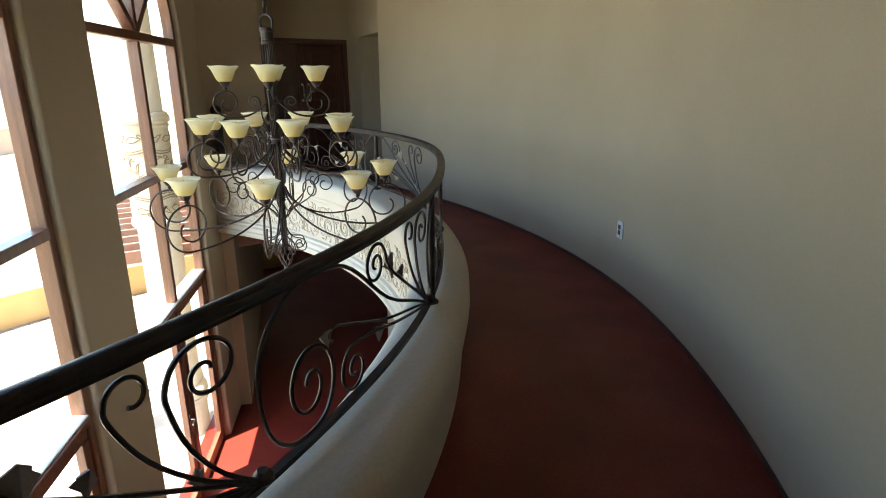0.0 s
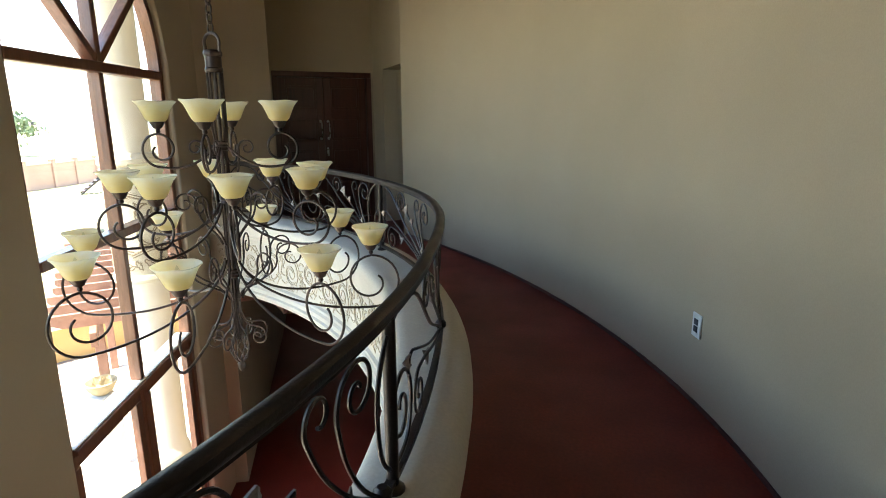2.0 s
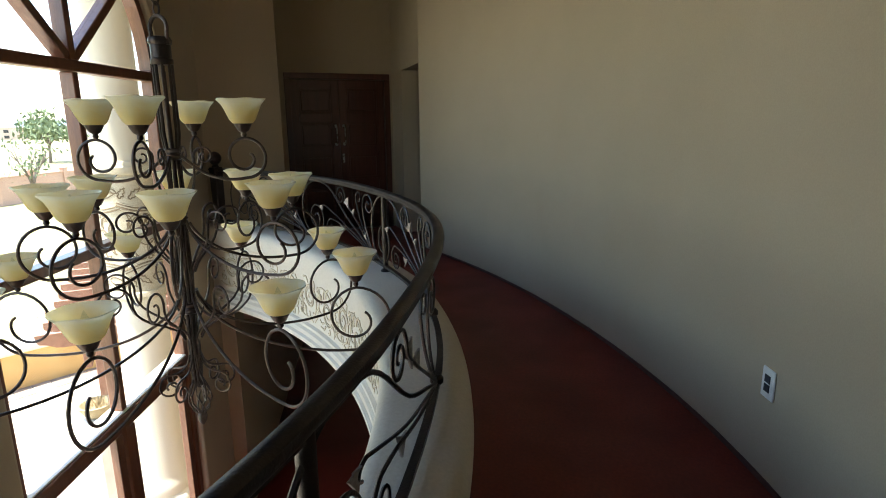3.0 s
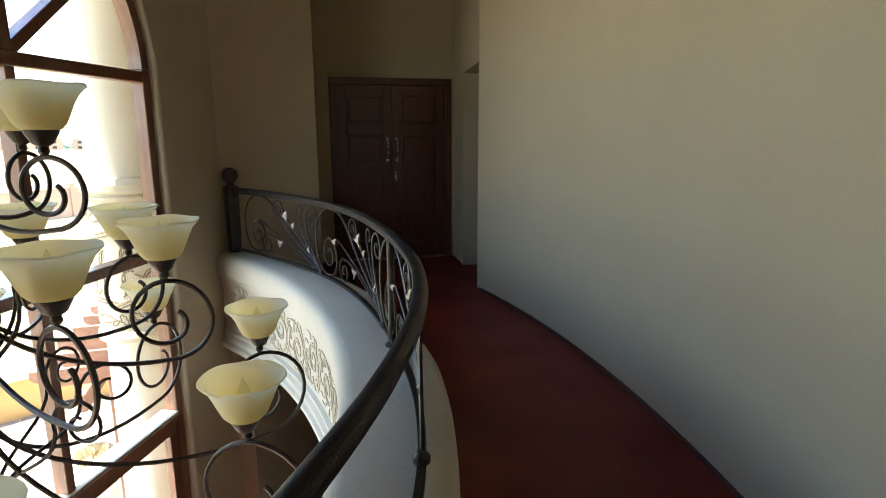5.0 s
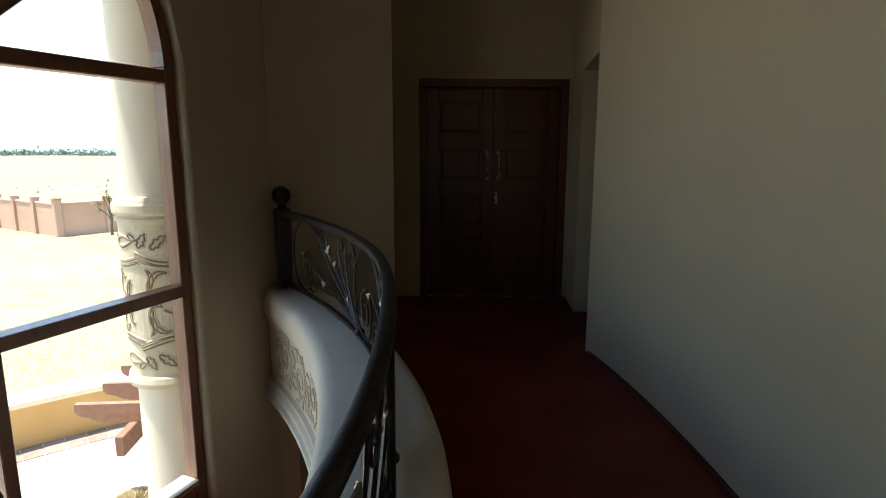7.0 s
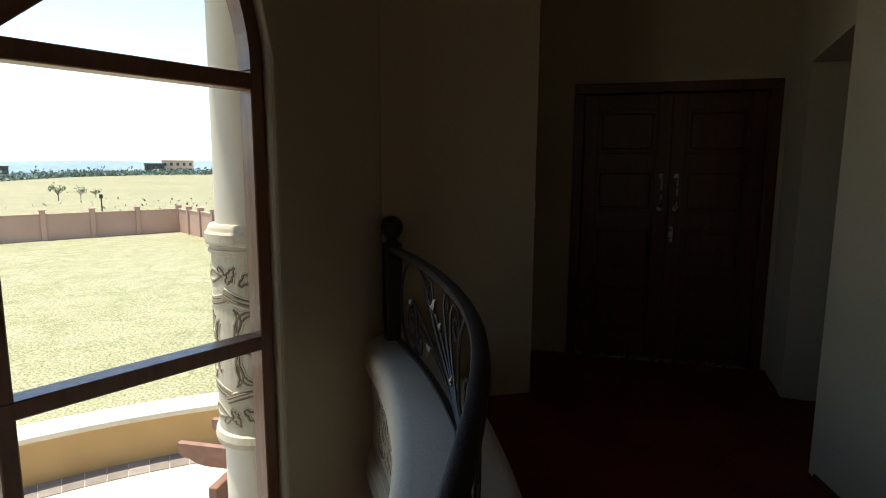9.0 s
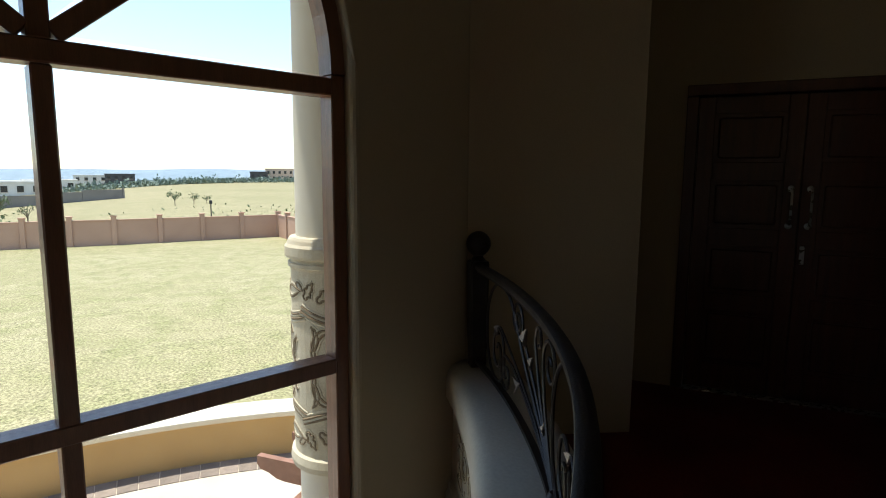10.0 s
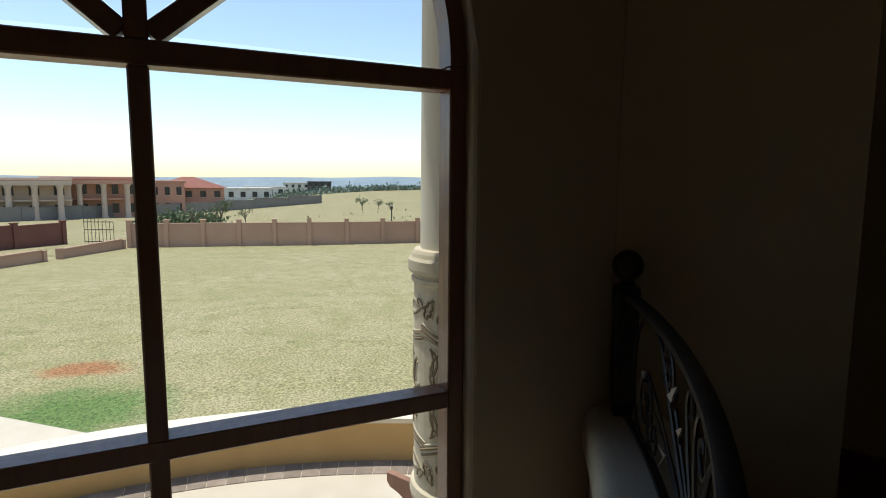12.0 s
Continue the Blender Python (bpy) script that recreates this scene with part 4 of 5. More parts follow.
# wire knot and cone under the stem
for j in range(8):
    a = 2 * math.pi * j / 8 + 0.2
    c, s = math.cos(a), math.sin(a)
    bm = bmesh.new()
    sweep(bm, [(r * c, r * s, z) for r, z in bezier((0.024, 0.48), (0.05, 0.36), (0.13, 0.44), (0.16, 0.37), 8)[:-1] + spiral(0.115, 0.345, 0.046, 0.012, 20, -400, 18)], 0.0048, 5)
    part("knot_wire", bm, bronze, lamp, smooth=True)
    bm = bmesh.new()
    sweep(bm, [(r * math.cos(a + t), r * math.sin(a + t), z) for r, z, t in ((0.02, 0.36, 0), (0.045, 0.3, 0.3), (0.05, 0.26, 0.7), (0.035, 0.215, 1.1), (0.012, 0.19, 1.5))], 0.0042, 5)
    part("basket_wire", bm, bronze, lamp, smooth=True)
bm = bmesh.new()
lathe(bm, [(0.006, 0.2), (0.018, 0.19), (0.022, 0.175), (0.019, 0.155), (0.011, 0.14), (0.003, 0.13)], 12)
part("finial", bm, bronze, lamp, "small leafy cone finial", smooth=True)

# ---------------------------------------------------------------- outside: ground
YARD = [(-2, -40), (-34.5, -19.0), (-48.2, -17.2), (-49.2, -5), (-52.6, 9.2), (-38.5, 12.0), (-39.5, 20), (-43, 34), (-46, 44), (-2, 60)]


def in_yard(x, y):
    n, c = len(YARD), False
    for i in range(n):
        (x0, y0), (x1, y1) = YARD[i], YARD[(i + 1) % n]
        if (y0 > y) != (y1 > y) and x < (x1 - x0) * (y - y0) / (y1 - y0) + x0:
            c = not c
    return c


def ground_z(x, y):
    d = math.hypot(x + 1, y - 6)
    az = math.degrees(math.atan2(y - 6, x + 1)) % 360
    fall = 0.022 * max(0.0, d - 12)                                     # the land falls gently away from the house
    if d < 54:
        return GROUND - fall
    right = max(0.0, min(1.0, (205 - az) / 22)) if az > 90 else 0.0      # the field climbs to the north-west
    far = d - 54
    flat = GROUND - 0.010 * min(far, 130) + 0.006 * max(0.0, min(far - 130, 600))
    rise = GROUND + 0.011 * min(far, 500)
    und = 0.25 * noise.noise(Vector((x * 0.02, y * 0.02, 3))) * min(1, far / 40)
    knoll = 4.5 * math.exp(-((x + 326) ** 2 + (y - 26) ** 2) / (2 * 75.0 ** 2))  # rise under the far modern house
    return flat + (rise - flat) * right * right * (3 - 2 * right) + und - fall + knoll


bm = bmesh.new()
radii = [0.5, 4, 8, 12, 16, 20, 25, 30, 34, 37, 40, 43, 46, 48, 50, 52, 54, 57, 61, 66, 72, 80, 90, 104, 120, 140, 165, 200, 250, 320, 420, 600, 900, 1500, 2600, 4400]
SEG = 240
grid = [[bm.verts.new((-1 + r * math.cos(2 * math.pi * k / SEG), 6 + r * math.sin(2 * math.pi * k / SEG), ground_z(-1 + r * math.cos(2 * math.pi * k / SEG), 6 + r * math.sin(2 * math.pi * k / SEG)))) for k in range(SEG)] for r in radii]
for a, b in zip(grid, grid[1:]):
    for k in range(SEG):
        f = bm.faces.new((a[k], a[(k + 1) % SEG], b[(k + 1) % SEG], b[k]))
        c = f.calc_center_median()
        f.material_index = 0 if in_yard(c.x, c.y) else 1
        f.smooth = True
bm.faces.new(grid[0][::-1])
solid("ground", bm, [lawn_mat, veld_mat], "dry sunlit lawn and pale veld running to the horizon", "ground", kind="structure")

# ridge along the horizon, air haze painted into its colour
bm = bmesh.new()
rows = []
for k in range(121):
    az = radians(80 + 200 * k / 120)
    h = 24 + 9 * noise.noise(Vector((k * 0.06, 0, 0))) + 4 * noise.noise(Vector((k * 0.3, 5, 0))) + (10 if k > 80 else 0) * min(1, (k - 80) / 15)
    rows.append([(-1 + d * math.cos(az), 6 + d * math.sin(az), z) for d, z in ((1900, -50), (2000, h * 0.5 - 20), (2200, h - 14), (2500, -60))])
loft(bm, rows)
solid("backdrop_hills", bm, hill_mat, "low ridge on the horizon tinted blue-green for haze", "hills", kind="structure", smooth=True)

# ---------------------------------------------------------------- terrace
TX, TY, TR = -0.45, 5.2, 9.4


def on_t(r, deg):
    return (TX + r * math.cos(radians(deg)), TY + r * math.sin(radians(deg)))


angs = [128 + 92 * k / 46 for k in range(47)]
solid("pavement_terrace", prism(bmesh.new(), [on_t(TR + 0.1, a) for a in angs] + [wall_xy(7.6, -0.1), wall_xy(-1.86, -0.1), (-3.6, 11.5)], GROUND - 0.3, TERRACE), paving, "pale sunlit terrace screed", "terrace", kind="structure")
terr = solid("terrace_wall", loft(bmesh.new(), [[(*on_t(r, a), z) for r, z in ((TR, TERRACE - 0.1), (TR, -2.4), (TR + 0.36, -2.4), (TR + 0.36, GROUND - 0.2))] for a in angs]), ochre, "low curved ochre garden wall with cream coping", "garden wall", kind="structure")
part("coping", loft(bmesh.new(), [[(*on_t(r, a), z) for r, z in ((TR - 0.03, -2.395), (TR - 0.06, -2.37), (TR - 0.06, -2.335), (TR - 0.09, -2.32), (TR - 0.09, -2.29), (TR - 0.06, -2.275), (TR + 0.42, -2.275), (TR + 0.45, -2.3), (TR + 0.42, -2.395))] for a in angs]), coping_mat, terr, "moulded cream coping")
for i, a in enumerate([129 + 90.5 * k / 52 for k in range(52)]):
    part("edging_stone", loft(bmesh.new(), [[(*on_t(r, a + q), z) for r, z in ((TR - 0.42, TERRACE), (TR - 0.42, TERRACE + 0.012), (TR - 0.004, TERRACE + 0.015), (TR - 0.004, TERRACE))] for q in (0, 0.8, 1.66)]), edge_stone, terr)
solid("pavement_path", prism(bmesh.new(), [(-11.3, 0.0), (-12.6, -3.4), (-15, -10), (-7, -10), (-7.6, -0.6), (-9.2, 0.2)], GROUND - 0.1, GROUND + 0.03), paving, "pale concrete path beside the lawn", "path", kind="structure")

# ---------------------------------------------------------------- carved column
column = thing("column", (-3.912, 6.205, 0), "cream cast stone column with carved middle drum", "column")
bm = lathe(bmesh.new(), [(0.275, TERRACE), (0.275, -2.62), (0.30, -2.6), (0.30, -2.52), (0.27, -2.5)], 36)
part("pedestal", bm, cream, column, smooth=False)
bm = lathe(bmesh.new(), [(0.30, -2.5), (0.31, -2.42), (0.29, -2.36), (0.25, -2.33), (0.27, -2.28), (0.262, -2.2), (0.24, -2.15), (0.235, -2.1), (0.232, -0.17)], 36)
part("lower_shaft", bm, cream, column, smooth=True)
bm = lathe(bmesh.new(), [(0.232, -0.17), (0.275, -0.165), (0.282, -0.13), (0.275, -0.09), (0.258, -0.08), (0.258, 0.97), (0.262, 0.985), (0.272, 0.99), (0.272, 1.01), (0.262, 1.015), (0.262, 1.03), (0.284, 1.04), (0.288, 1.055), (0.288, 1.1), (0.275, 1.115), (0.268, 1.135), (0.258, 1.15), (0.235, 1.155)], 40)
drum = part("carved_drum", bm, carved, column, "drum carved with leafy scrolls", smooth=False)
bm, dark = bmesh.new(), bmesh.new()
for turn in range(4):
    for pts, w in drum_strokes(21 + turn):
        pts = [(x * 0.75, y) for x, y in pts]
        at = [(x / 0.258 + turn * 1.571 + 0.6, 0.445 + y) for x, y in pts]
        # dark bar in place of a cut groove: its colour paints the groove's shade
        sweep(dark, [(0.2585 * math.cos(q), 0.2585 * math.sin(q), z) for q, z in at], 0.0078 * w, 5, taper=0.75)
        for side in (-1, 1):
            sweep(bm, [(0.2555 * math.cos(x / 0.258 + turn * 1.571 + 0.6), 0.2555 * math.sin(x / 0.258 + turn * 1.571 + 0.6), 0.445 + y) for x, y in beside(pts, side * 0.013 * w)], 0.0075 * w, 6, taper=0.8)
part("relief", bm, carved, drum, "raised leafy scrolls", smooth=True)
part("groove_shade", dark, groove_shade, drum, "dark lines that paint the shade in the carving")
bm = lathe(bmesh.new(), [(0.226, 1.155), (0.215, 4.0), (0.25, 4.05), (0.27, 4.12), (0.31, 4.16), (0.31, 4.25)], 36)
part("upper_shaft", bm, cream, column, smooth=True)

# ---------------------------------------------------------------- timber pergola
R = Vector((0.65, 0.76, 0)).normalized()
S = Vector((-0.76, 0.65, 0)).normalized()
perg = thing("pergola", (-4.92, 5.75, 0), "weathered brown timber pergola beside the column", "pergola")
PM = Matrix(((R.x, S.x, 0, -4.92), (R.y, S.y, 0, 5.75), (0, 0, 1, 0), (0, 0, 0, 1)))
perg.matrix_basis = PM


def rafter_mesh():
    outline = [(0.0, -0.60), (0.0, -0.665), (0.03, -0.70), (0.10, -0.715), (0.17, -0.75), (0.24, -0.76), (3.0, -0.76), (3.0, -0.60)]
    bm = loft(bmesh.new(), [[(x, y, z) for x, z in outline] for y in (0.0, 0.05)])
    return mesh_of("rafter", bm, rafter_wood)


rm = rafter_mesh()
for k in range(11):
    ob = new("rafter", rm)
    ob.parent = perg
    ob.location = (0.02 * math.sin(k * 2.3), k * 0.42, 0.0)
for x in (0.42, 2.5):
    part("beam", box(x, x + 0.07, -0.25, 4.6, -0.93, -0.762, bevel=0.006), rafter_wood, perg)
for x, y in ((0.45, 0.9), (0.45, 4.4), (2.53, 4.4)):
    part("post", box(x - 0.06, x + 0.06, y - 0.06, y + 0.06, TERRACE, -0.932, bevel=0.008), rafter_wood, perg)
    part("brace", box(-0.03, 0.03, -0.03, 0.03, 0.0, 0.75, bevel=0.005, m=Matrix.Translation((x, y + 0.06, -1.55)) @ Matrix.Rotation(radians(-45), 4, "X")), rafter_wood, perg)

# ---------------------------------------------------------------- garden wall of panels and posts
def panel_wall(name, pts, height, spacing, mat, label, post_up=0.22, post_w=0.34, cap=True):
    w = thing(name, (0, 0, 0), label, "garden wall", kind="structure")
    for (x0, y0), (x1, y1) in zip(pts, pts[1:]):
        ln = math.hypot(x1 - x0, y1 - y0)
        n = max(1, round(ln / spacing))
        a = math.atan2(y1 - y0, x1 - x0)
        for k in range(n + 1):
            x, y = x0 + (x1 - x0) * k / n, y0 + (y1 - y0) * k / n
            z = ground_z(x, y)
            m = Matrix.Translation((x, y, z)) @ Matrix.Rotation(a, 4, "Z")
            post = part("post", box(-post_w / 2, post_w / 2, -0.2, 0.2, -0.2, height + post_up, bevel=0.02, m=m), mat, w)
            if cap:
                part("cap", box(-post_w / 2 - 0.06, post_w / 2 + 0.06, -0.26, 0.26, height + post_up, height + post_up + 0.07, bevel=0.02, m=m), mat, post)
            if k < n:
                z2 = ground_z(x0 + (x1 - x0) * (k + 0.5) / n, y0 + (y1 - y0) * (k + 0.5) / n)
                m = Matrix.Translation((x, y, z2)) @ Matrix.Rotation(a, 4, "Z")
                part("panel", box(post_w / 2, ln / n - post_w / 2, -0.07, 0.07, -0.2, height - 0.1, m=m), mat, w)
                part("coping", box(post_w / 2, ln / n - post_w / 2, -0.12, 0.12, height - 0.1, height, bevel=0.015, m=m), mat, w)
    return w


panel_wall("garden_wall", [(-48.2, -17.2), (-49.6, -3), (-52.6, 9.2), (-38.5, 12.0), (-39.5, 20), (-43, 34), (-46, 44)], 1.95, 2.8, fence_mat, "tan precast garden wall with capped posts")
panel_wall("low_wall", [(-47.2, -17.3), (-40.3, -18.0)], 0.75, 7.0, fence_mat, "low tan garden wall beside the lawn", 0.0, 0.3, False)
panel_wall("low_wall", [(-38.9, -18.2), (-33.0, -19.2), (-24, -24)], 0.75, 9.0, fence_mat, "low tan garden wall beside the lawn", 0.0, 0.3, False)
panel_wall("driveway_wall", [(-52.5, -25), (-44, -27.5), (-34, -29)], 1.9, 5.0, red_wall_mat, "red-brown driveway wall behind the low wall", 0.15, 0.4)
panel_wall("boundary_wall", [(-60, -74), (-100, -72), (-150, -45), (-172, -22)], 2.6, 12.0, grey_wall_mat, "long grey boundary wall across the veld", 0.1, 0.5, False)
gate = thing("driveway_gate", (-53.2, -23.6, ground_z(-53.2, -23.6) - GROUND), "black wrought iron driveway gate standing open", "gate")
for k in range(9):
    part("gate_bar", box(-0.02, 0.02, k * 0.32, k * 0.32 + 0.03, GROUND - 0.3, GROUND + 2.3 - 0.06 * abs(k - 2)), black_steel, gate)
for z in (0.15, 1.2, 1.9):
    part("gate_rail", box(-0.025, 0.025, 0, 2.6, GROUND + z, GROUND + z + 0.06), black_steel, gate)


# ---------------------------------------------------------------- houses
def window_on(parent, x, y, z, w, h, m, depth=0.25):
    f = part("window", box(x - w / 2, x + w / 2, y - 0.12, y + 0.05, z, z + h, m=m), window_dark, parent, "dark window")
    part("sill", box(x - w / 2 - 0.15, x + w / 2 + 0.15, y - 0.25, y + 0.02, z - 0.15, z, m=m), house_tan, f)


def house(name, x, y, rz, w, d, h, wall_mat, label, roof="flat", storeys=2, columns=0, win=6, z0=None):
    """A house whose long front faces its own -y; w along, d deep."""
    z = ground_z(x, y) if z0 is None else z0
    hs = thing(name, (x, y, z), label, "house", group="houses across the veld", rz=rz)
    part("wall", box(-w / 2, w / 2, 0, d, -1.5, h, bevel=0.05), wall_mat, hs)
    if roof == "flat":
        part("roof", box(-w / 2 - 0.3, w / 2 + 0.3, -0.3, d + 0.3, h, h + 0.6, bevel=0.05), wall_mat, hs)
    else:
        e, top = 0.9, h + d * 0.2
        bm = bmesh.new()
        vs = [bm.verts.new(p) for p in ((-w / 2 - e, -e, h), (w / 2 + e, -e, h), (w / 2 + e, d + e, h), (-w / 2 - e, d + e, h), (-w / 2 + d / 2, d / 2, top), (w / 2 - d / 2, d / 2, top))]
        for f in ((0, 1, 5, 4), (1, 2, 5), (2, 3, 4, 5), (3, 0, 4), (3, 2, 1, 0)):
            bm.faces.new([vs[q] for q in f])
        part("roof", bm, roof_tile, hs, "red tiled hip roof")
    sh = h / storeys
    for s in range(storeys):
        for k in range(win):
            xx = -w / 2 + w * (k + 0.5) / win
            window_on(hs, xx, 0, s * sh + sh * 0.25, min(2.4, w / win * 0.42), sh * 0.5, Matrix.Identity(4))
    if columns:
        part("portico_roof", box(-w / 2, w / 2, -3.2, 0, h - 0.9, h - 0.1), wall_mat, hs)
        part("balcony", box(-w / 2, w / 2, -2.2, 0, h * 0.48, h * 0.48 + 0.3), wall_mat, hs)
        for k in range(columns):
            xx = -w / 2 + w * (k + 0.5) / columns
            bm = lathe(bmesh.new(), [(0.7, -1.5), (0.7, 0.3), (0.55, 0.5), (0.5, h - 1.6), (0.75, h - 0.9)], 12, Matrix.Translation((xx, -2.7, 0)))
            part("portico_column", bm, house_tan, hs, smooth=True)
    return hs


def polar(az, d):
    return -1 + d * math.cos(radians(az)), 6 + d * math.sin(radians(az))


def far_house(name, az, d, *a, turn=0, **k):
    x, y = polar(az, d)
    return house(name, x, y, az + 90 + 180 + turn, *a, **k)


far_house("house", -145.5, 135, 20, 14, 7.6, house_tan, "tan two-storey house with tall portico columns", columns=5, win=5)
far_house("house", -151.2, 140, 17, 12, 8.0, house_pink, "terracotta two-storey house with portico and flat roof", columns=4, win=6)
far_house("house", -155.6, 150, 15, 12, 7.6, house_pink, "terracotta two-storey house with flat roof", win=6)
far_house("house", -158.8, 160, 17, 14, 6.4, house_pink, "terracotta house with red tiled hip roof", roof="hip", win=5)
far_house("house", -163.5, 260, 24, 14, 4.5, house_white, "white house with pale hip roof", roof="flat", storeys=1, win=5)
far_house("house", -165.5, 330, 22, 14, 4.5, house_white, "white house far across the veld", storeys=1, win=4)
far_house("house", -170.6, 400, 16, 12, 7.0, house_dark, "dark flat-roofed house far across the veld", storeys=2, win=4)
far_house("house", -168.4, 420, 18, 12, 7.6, house_white, "pale flat-roofed house far across the veld", storeys=2, win=4)
far_house("house", 175.9, 330, 15, 12, 6.0, house_tan, "brown modern house on the rise", storeys=2, win=5)
far_house("house", 177.8, 322, 9, 10, 4.2, house_dark, "low dark wing of the house on the rise", storeys=1, win=3)
for az, d, w, mt in ((150, 420, 30, house_tan), (153, 440, 24, house_pink), (157, 430, 26, house_pink), (146, 400, 22, house_tan), (160, 460, 20, house_pink), (163, 450, 26, house_tan)):
    far_house("house", az, d, w, 12, 6.5, mt, "two-storey house in the far row", storeys=2, win=3)


# ---------------------------------------------------------------- trees and scrub
def tree(name, x, y, h, spread, leaves, label, seed, leafy=True, size=0.5):
    """A tapered trunk with forking limbs and a loose crown of small leaf clumps."""
    rnd = random.Random(seed)
    t = thing(name, (x, y, ground_z(x, y)), label, "tree", group="young veld trees")
    bm = bmesh.new()
    sweep(bm, [(0, 0, -0.2), (0.03 * h, 0, h * 0.2), (0.02 * h, 0.02 * h, h * 0.4)], h * 0.035, 7, taper=0.7)
    tips = []
    for k in range(7):
        a = k * 2.4 + rnd.random()
        r = spread * rnd.uniform(0.45, 1.0)
        tip = (r * math.cos(a), r * math.sin(a), h * rnd.uniform(0.62, 0.95))
        sweep(bm, bezier((0.02 * h, 0.01 * h, h * rnd.uniform(0.22, 0.38)), (0.1 * r, 0, h * 0.5), (tip[0] * 0.7, tip[1] * 0.7, tip[2] * 0.8), tip, 6), h * 0.018, 5, taper=0.3)
        tips.append(tip)
        for j in range(3):
            q = tuple(c + rnd.uniform(-0.3, 0.3) * spread for c in tip)
            sweep(bm, [tuple(0.6 * c for c in tip[:2]) + (tip[2] * 0.8,), q], h * 0.008, 4, taper=0.3)
            tips.append(q)
    part("trunk", bm, bark, t)
    if leafy:
        bm = bmesh.new()
        for k in range(leaves):
            c = rnd.choice(tips)
            p = Vector((c[0] + rnd.gauss(0, spread * 0.22), c[1] + rnd.gauss(0, spread * 0.22), max(h * 0.3, c[2] + rnd.gauss(0, h * 0.08))))
            q = Euler((rnd.uniform(0, 6), rnd.uniform(0, 6), rnd.uniform(0, 6))).to_matrix()
            s = size * rnd.uniform(0.5, 1.1)
            bm.faces.new([bm.verts.new(p + q @ Vector(v)) for v in ((-s, 0, 0), (0, -s * 0.45, 0.1 * s), (s, 0, 0), (0, s * 0.45, -0.1 * s))])
        part("crown", bm, leaf_green, t)
    return t


def scrub(name, pts, label, seed, h, w, n, size, mat=leaf_green):
    """Many small leaf clumps massed along a line."""
    rnd = random.Random(seed)
    bm = bmesh.new()
    for k in range(n):
        f = rnd.random() * (len(pts) - 1)
        i = int(f)
        x = pts[i][0] + (pts[i + 1][0] - pts[i][0]) * (f - i) + rnd.gauss(0, w)
        y = pts[i][1] + (pts[i + 1][1] - pts[i][1]) * (f - i) + rnd.gauss(0, w)
        hh = h * (0.6 + 0.5 * noise.noise(Vector((x * 0.25, y * 0.25, seed))))
        p = Vector((x, y, ground_z(x, y) + abs(rnd.gauss(0, 0.5)) * hh))
        q = Euler((rnd.uniform(0, 6), rnd.uniform(0, 6), rnd.uniform(0, 6))).to_matrix()
        s = size * rnd.uniform(0.5, 1.2)
        bm.faces.new([bm.verts.new(p + q @ Vector(v)) for v in ((-s, 0, 0), (0, -s * 0.5, 0.1 * s), (s, 0, 0), (0, s * 0.5, -0.1 * s))])
    return solid(name, bm, mat, label, "bushes", kind="stuff")


tree("tree", *polar(-174.7, 120), 2.6, 1.2, 110, "small thin veld tree beyond the wall", 3, size=0.28)
tree("tree", *polar(-176.3, 124), 2.0, 0.9, 80, "small thin veld tree beyond the wall", 4, size=0.25)
tree("tree", *polar(-177.4, 126), 1.7, 0.7, 60, "small thin veld tree beyond the wall", 5, size=0.25)
tree("tree", *polar(-161.4, 76), 3.6, 1.3, 240, "thin young tree beyond the wall", 6, size=0.2)
tree("tree", *polar(-159.0, 78), 3.0, 1.2, 120, "thin young tree beyond the wall", 7, size=0.2)
tree("tree", *polar(-163.6, 80), 2.6, 0.9, 60, "bare young tree beyond the wall", 8, size=0.18)
tree("tree", *polar(148.2, 105), 7.0, 4.2, 1300, "broad green tree beyond the garden wall", 9, size=0.5)
tree("tree", *polar(151.5, 41), 4.2, 1.6, 200, "thin young garden tree near the wall", 10, size=0.18)
tree("tree", *polar(167, 37), 2.6, 0.8, 30, "bare young garden tree near the wall", 12, size=0.16)
scrub("bushes", [polar(-156.6, 92), polar(-158.5, 90), polar(-160.4, 92)], "dense green bushes across the veld", 1, 2.6, 1.3, 2600, 0.35)
# both far tree lines carry the haze in their leaf colour
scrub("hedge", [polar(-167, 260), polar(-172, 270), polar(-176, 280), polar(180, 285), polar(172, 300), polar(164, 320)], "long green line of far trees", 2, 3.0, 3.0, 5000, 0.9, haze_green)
scrub("far_trees", [polar(-140, 800), polar(-155, 800), polar(-165, 700), polar(-172, 700), polar(170, 760), polar(150, 700)], "far trees below the ridge tinted pale for haze", 5, 6, 30, 6000, 2.6, haze_green)
scrub("tufts", [polar(-171, 95), polar(-178, 100), polar(176, 100), polar(168, 90)], "scattered veld shrubs", 3, 0.7, 9, 80, 0.28)
pole = thing("marker_post", (*polar(-177.6, 68), ground_z(*polar(-177.6, 68)) - GROUND), "slim dark post standing in the veld", "post")
part("shaft", box(-0.06, 0.06, -0.06, 0.06, GROUND - 0.3, GROUND + 2.3), black_steel, pole)
part("lamp_head", box(-0.16, 0.16, -0.16, 0.16, GROUND + 2.3, GROUND + 2.75, bevel=0.05), black_steel, pole)

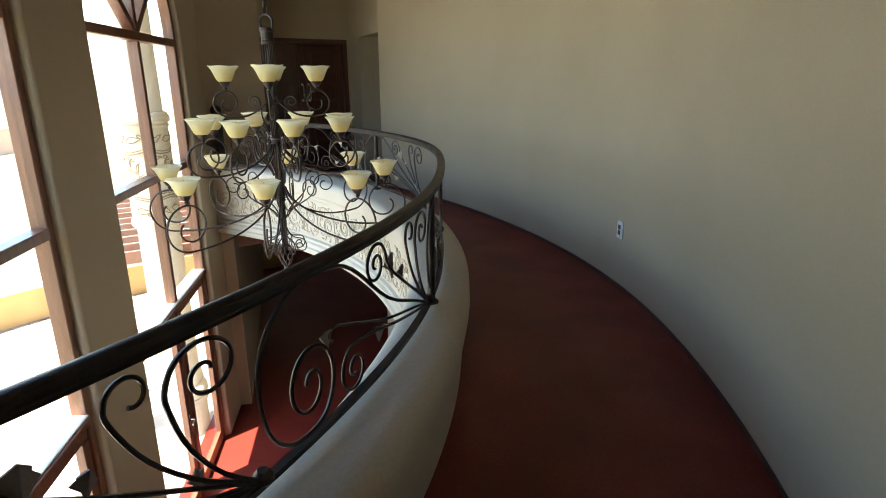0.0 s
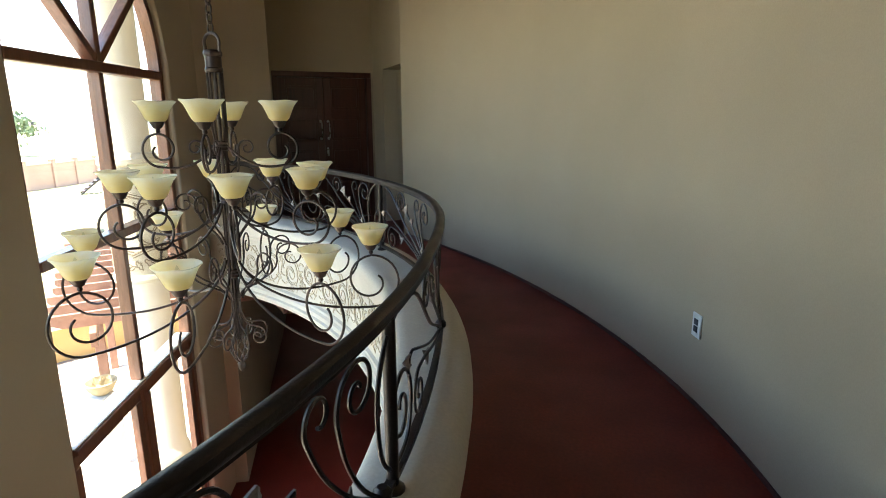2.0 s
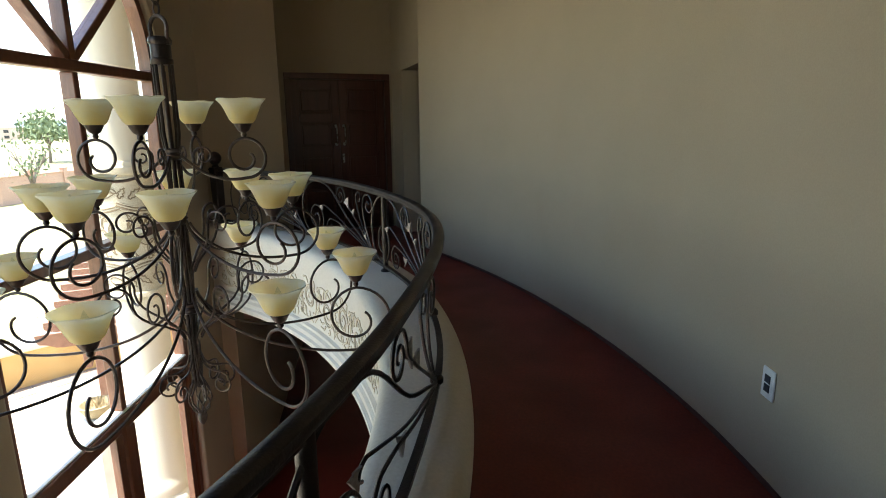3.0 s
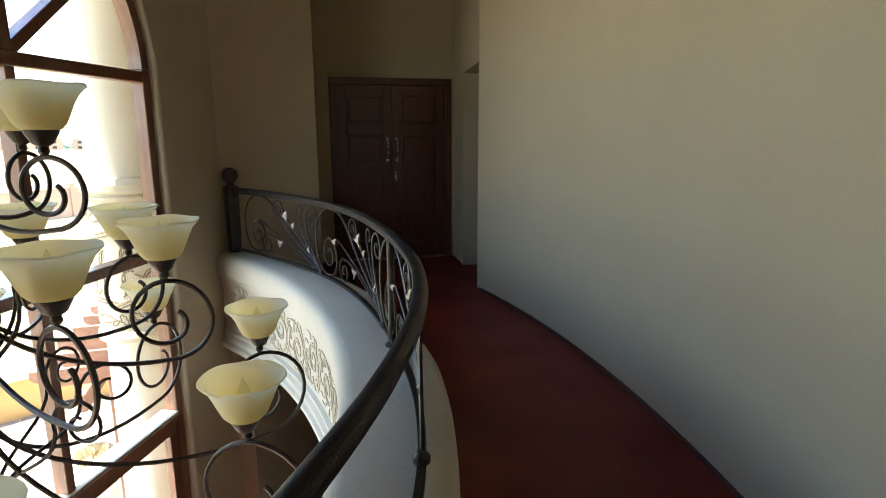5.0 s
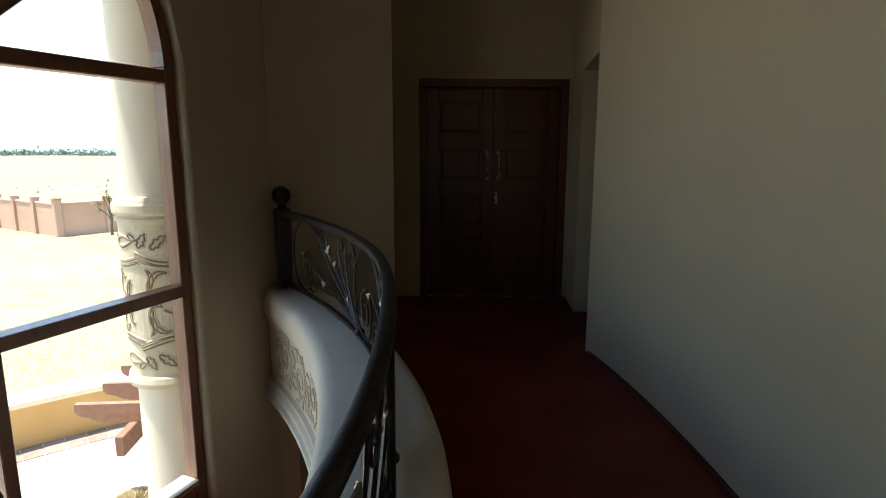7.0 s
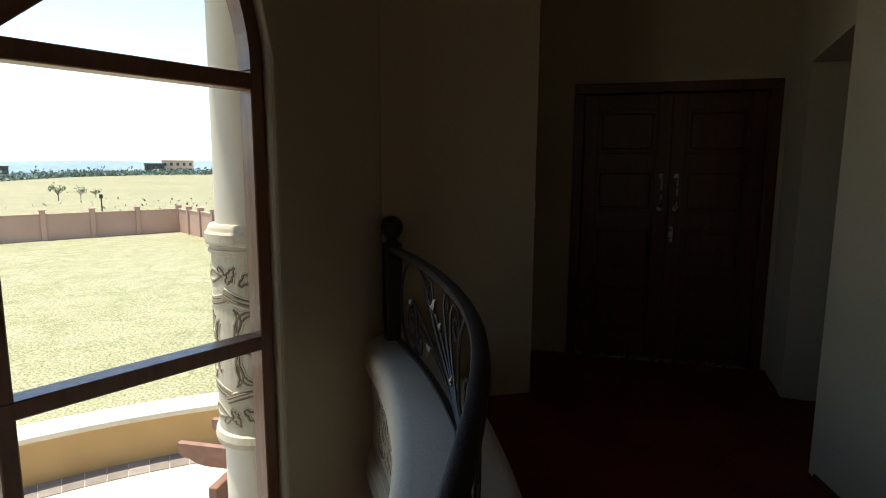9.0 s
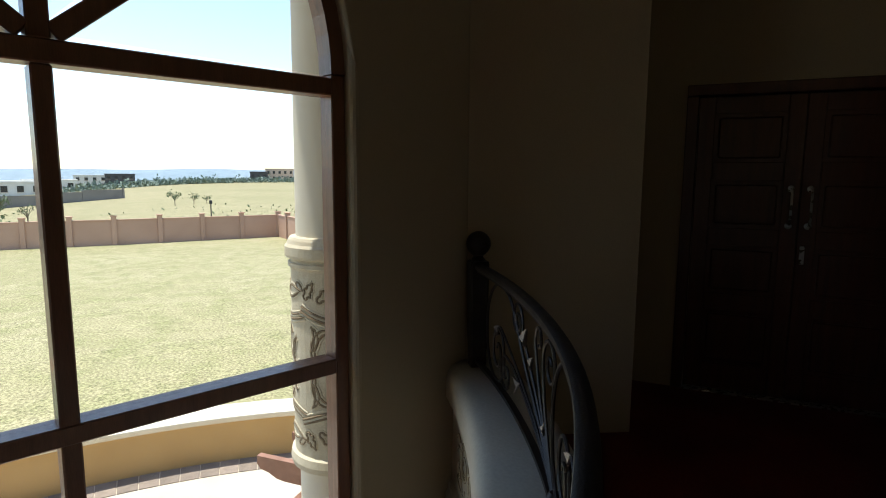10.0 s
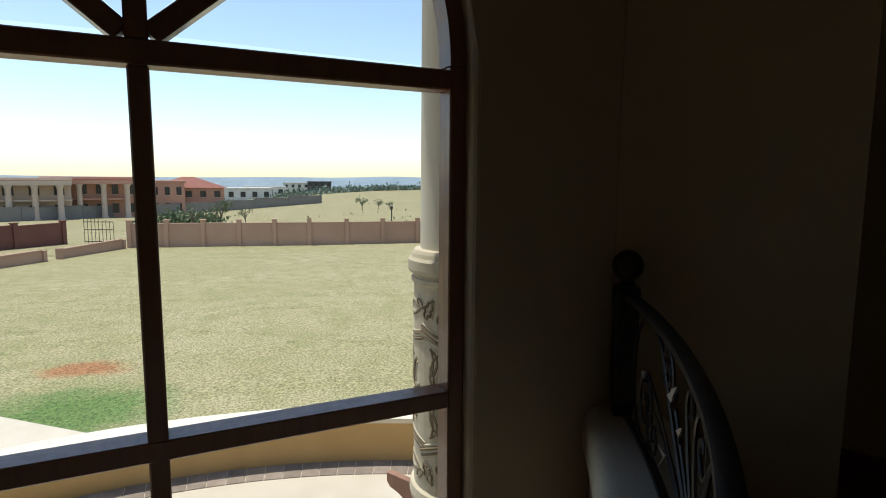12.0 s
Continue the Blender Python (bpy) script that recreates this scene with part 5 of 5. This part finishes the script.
# ---------------------------------------------------------------- play frame on the far lawn
play = thing("play_tower", (-34.6, 31.67, ground_z(-34.6, 31.67)), "dark timber play tower with slanting steps", "play tower", rz=53)
for x in (0, 2.0):
    for y in (0, 1.6):
        part("post", box(x - 0.07, x + 0.07, y - 0.07, y + 0.07, 0, 4.1, bevel=0.01), black_steel, play)
part("deck", box(-0.1, 2.1, -0.1, 1.7, 1.4, 1.5), door_wood, play)
part("rail_panel", box(-0.05, 2.05, -0.06, 0.0, 1.5, 2.7), door_wood, play)
part("base_panel", box(0.08, 1.92, -0.05, 0.0, 0.25, 1.0), door_wood, play)
part("top_bar", box(-0.1, 2.1, -0.05, 0.05, 4.0, 4.1), black_steel, play)
part("back_bar", box(-0.1, 2.1, 1.55, 1.65, 4.0, 4.1), black_steel, play)
for s in (0.1, 1.3):
    part("stringer", box(-0.05, 0.05, s, s + 0.08, 0, 2.3, m=Matrix.Translation((-1.7, 0, 0)) @ Matrix.Rotation(radians(50), 4, "Y")), black_steel, play)
for k in range(6):
    part("step", box(-1.6 + k * 0.27, -1.35 + k * 0.27, 0.1, 1.38, 0.2 + k * 0.22, 0.25 + k * 0.22), door_wood, play)

# ---------------------------------------------------------------- planter by the column
pl = thing("planter", (-4.55, 6.02, TERRACE), "white pedestal bowl of dry straw grass", "planter")
part("pedestal", box(-0.13, 0.13, -0.13, 0.13, 0, 1.5, bevel=0.02), house_white, pl)
bm = lathe(bmesh.new(), [(0.06, 1.5), (0.12, 1.55), (0.17, 1.64), (0.175, 1.66), (0.15, 1.66), (0.1, 1.58)], 20)
part("bowl", bm, straw, pl, smooth=True)
rnd = random.Random(4)
bm = bmesh.new()
for k in range(90):
    a, r = rnd.uniform(0, 6.28), rnd.uniform(0, 0.12)
    p = Vector((r * math.cos(a), r * math.sin(a), 1.62))
    sweep(bm, [p, p + Vector((rnd.uniform(-0.08, 0.08), rnd.uniform(-0.08, 0.08), rnd.uniform(0.04, 0.14)))], 0.003, 3, taper=0.3)
part("dry_grass", bm, straw, pl)
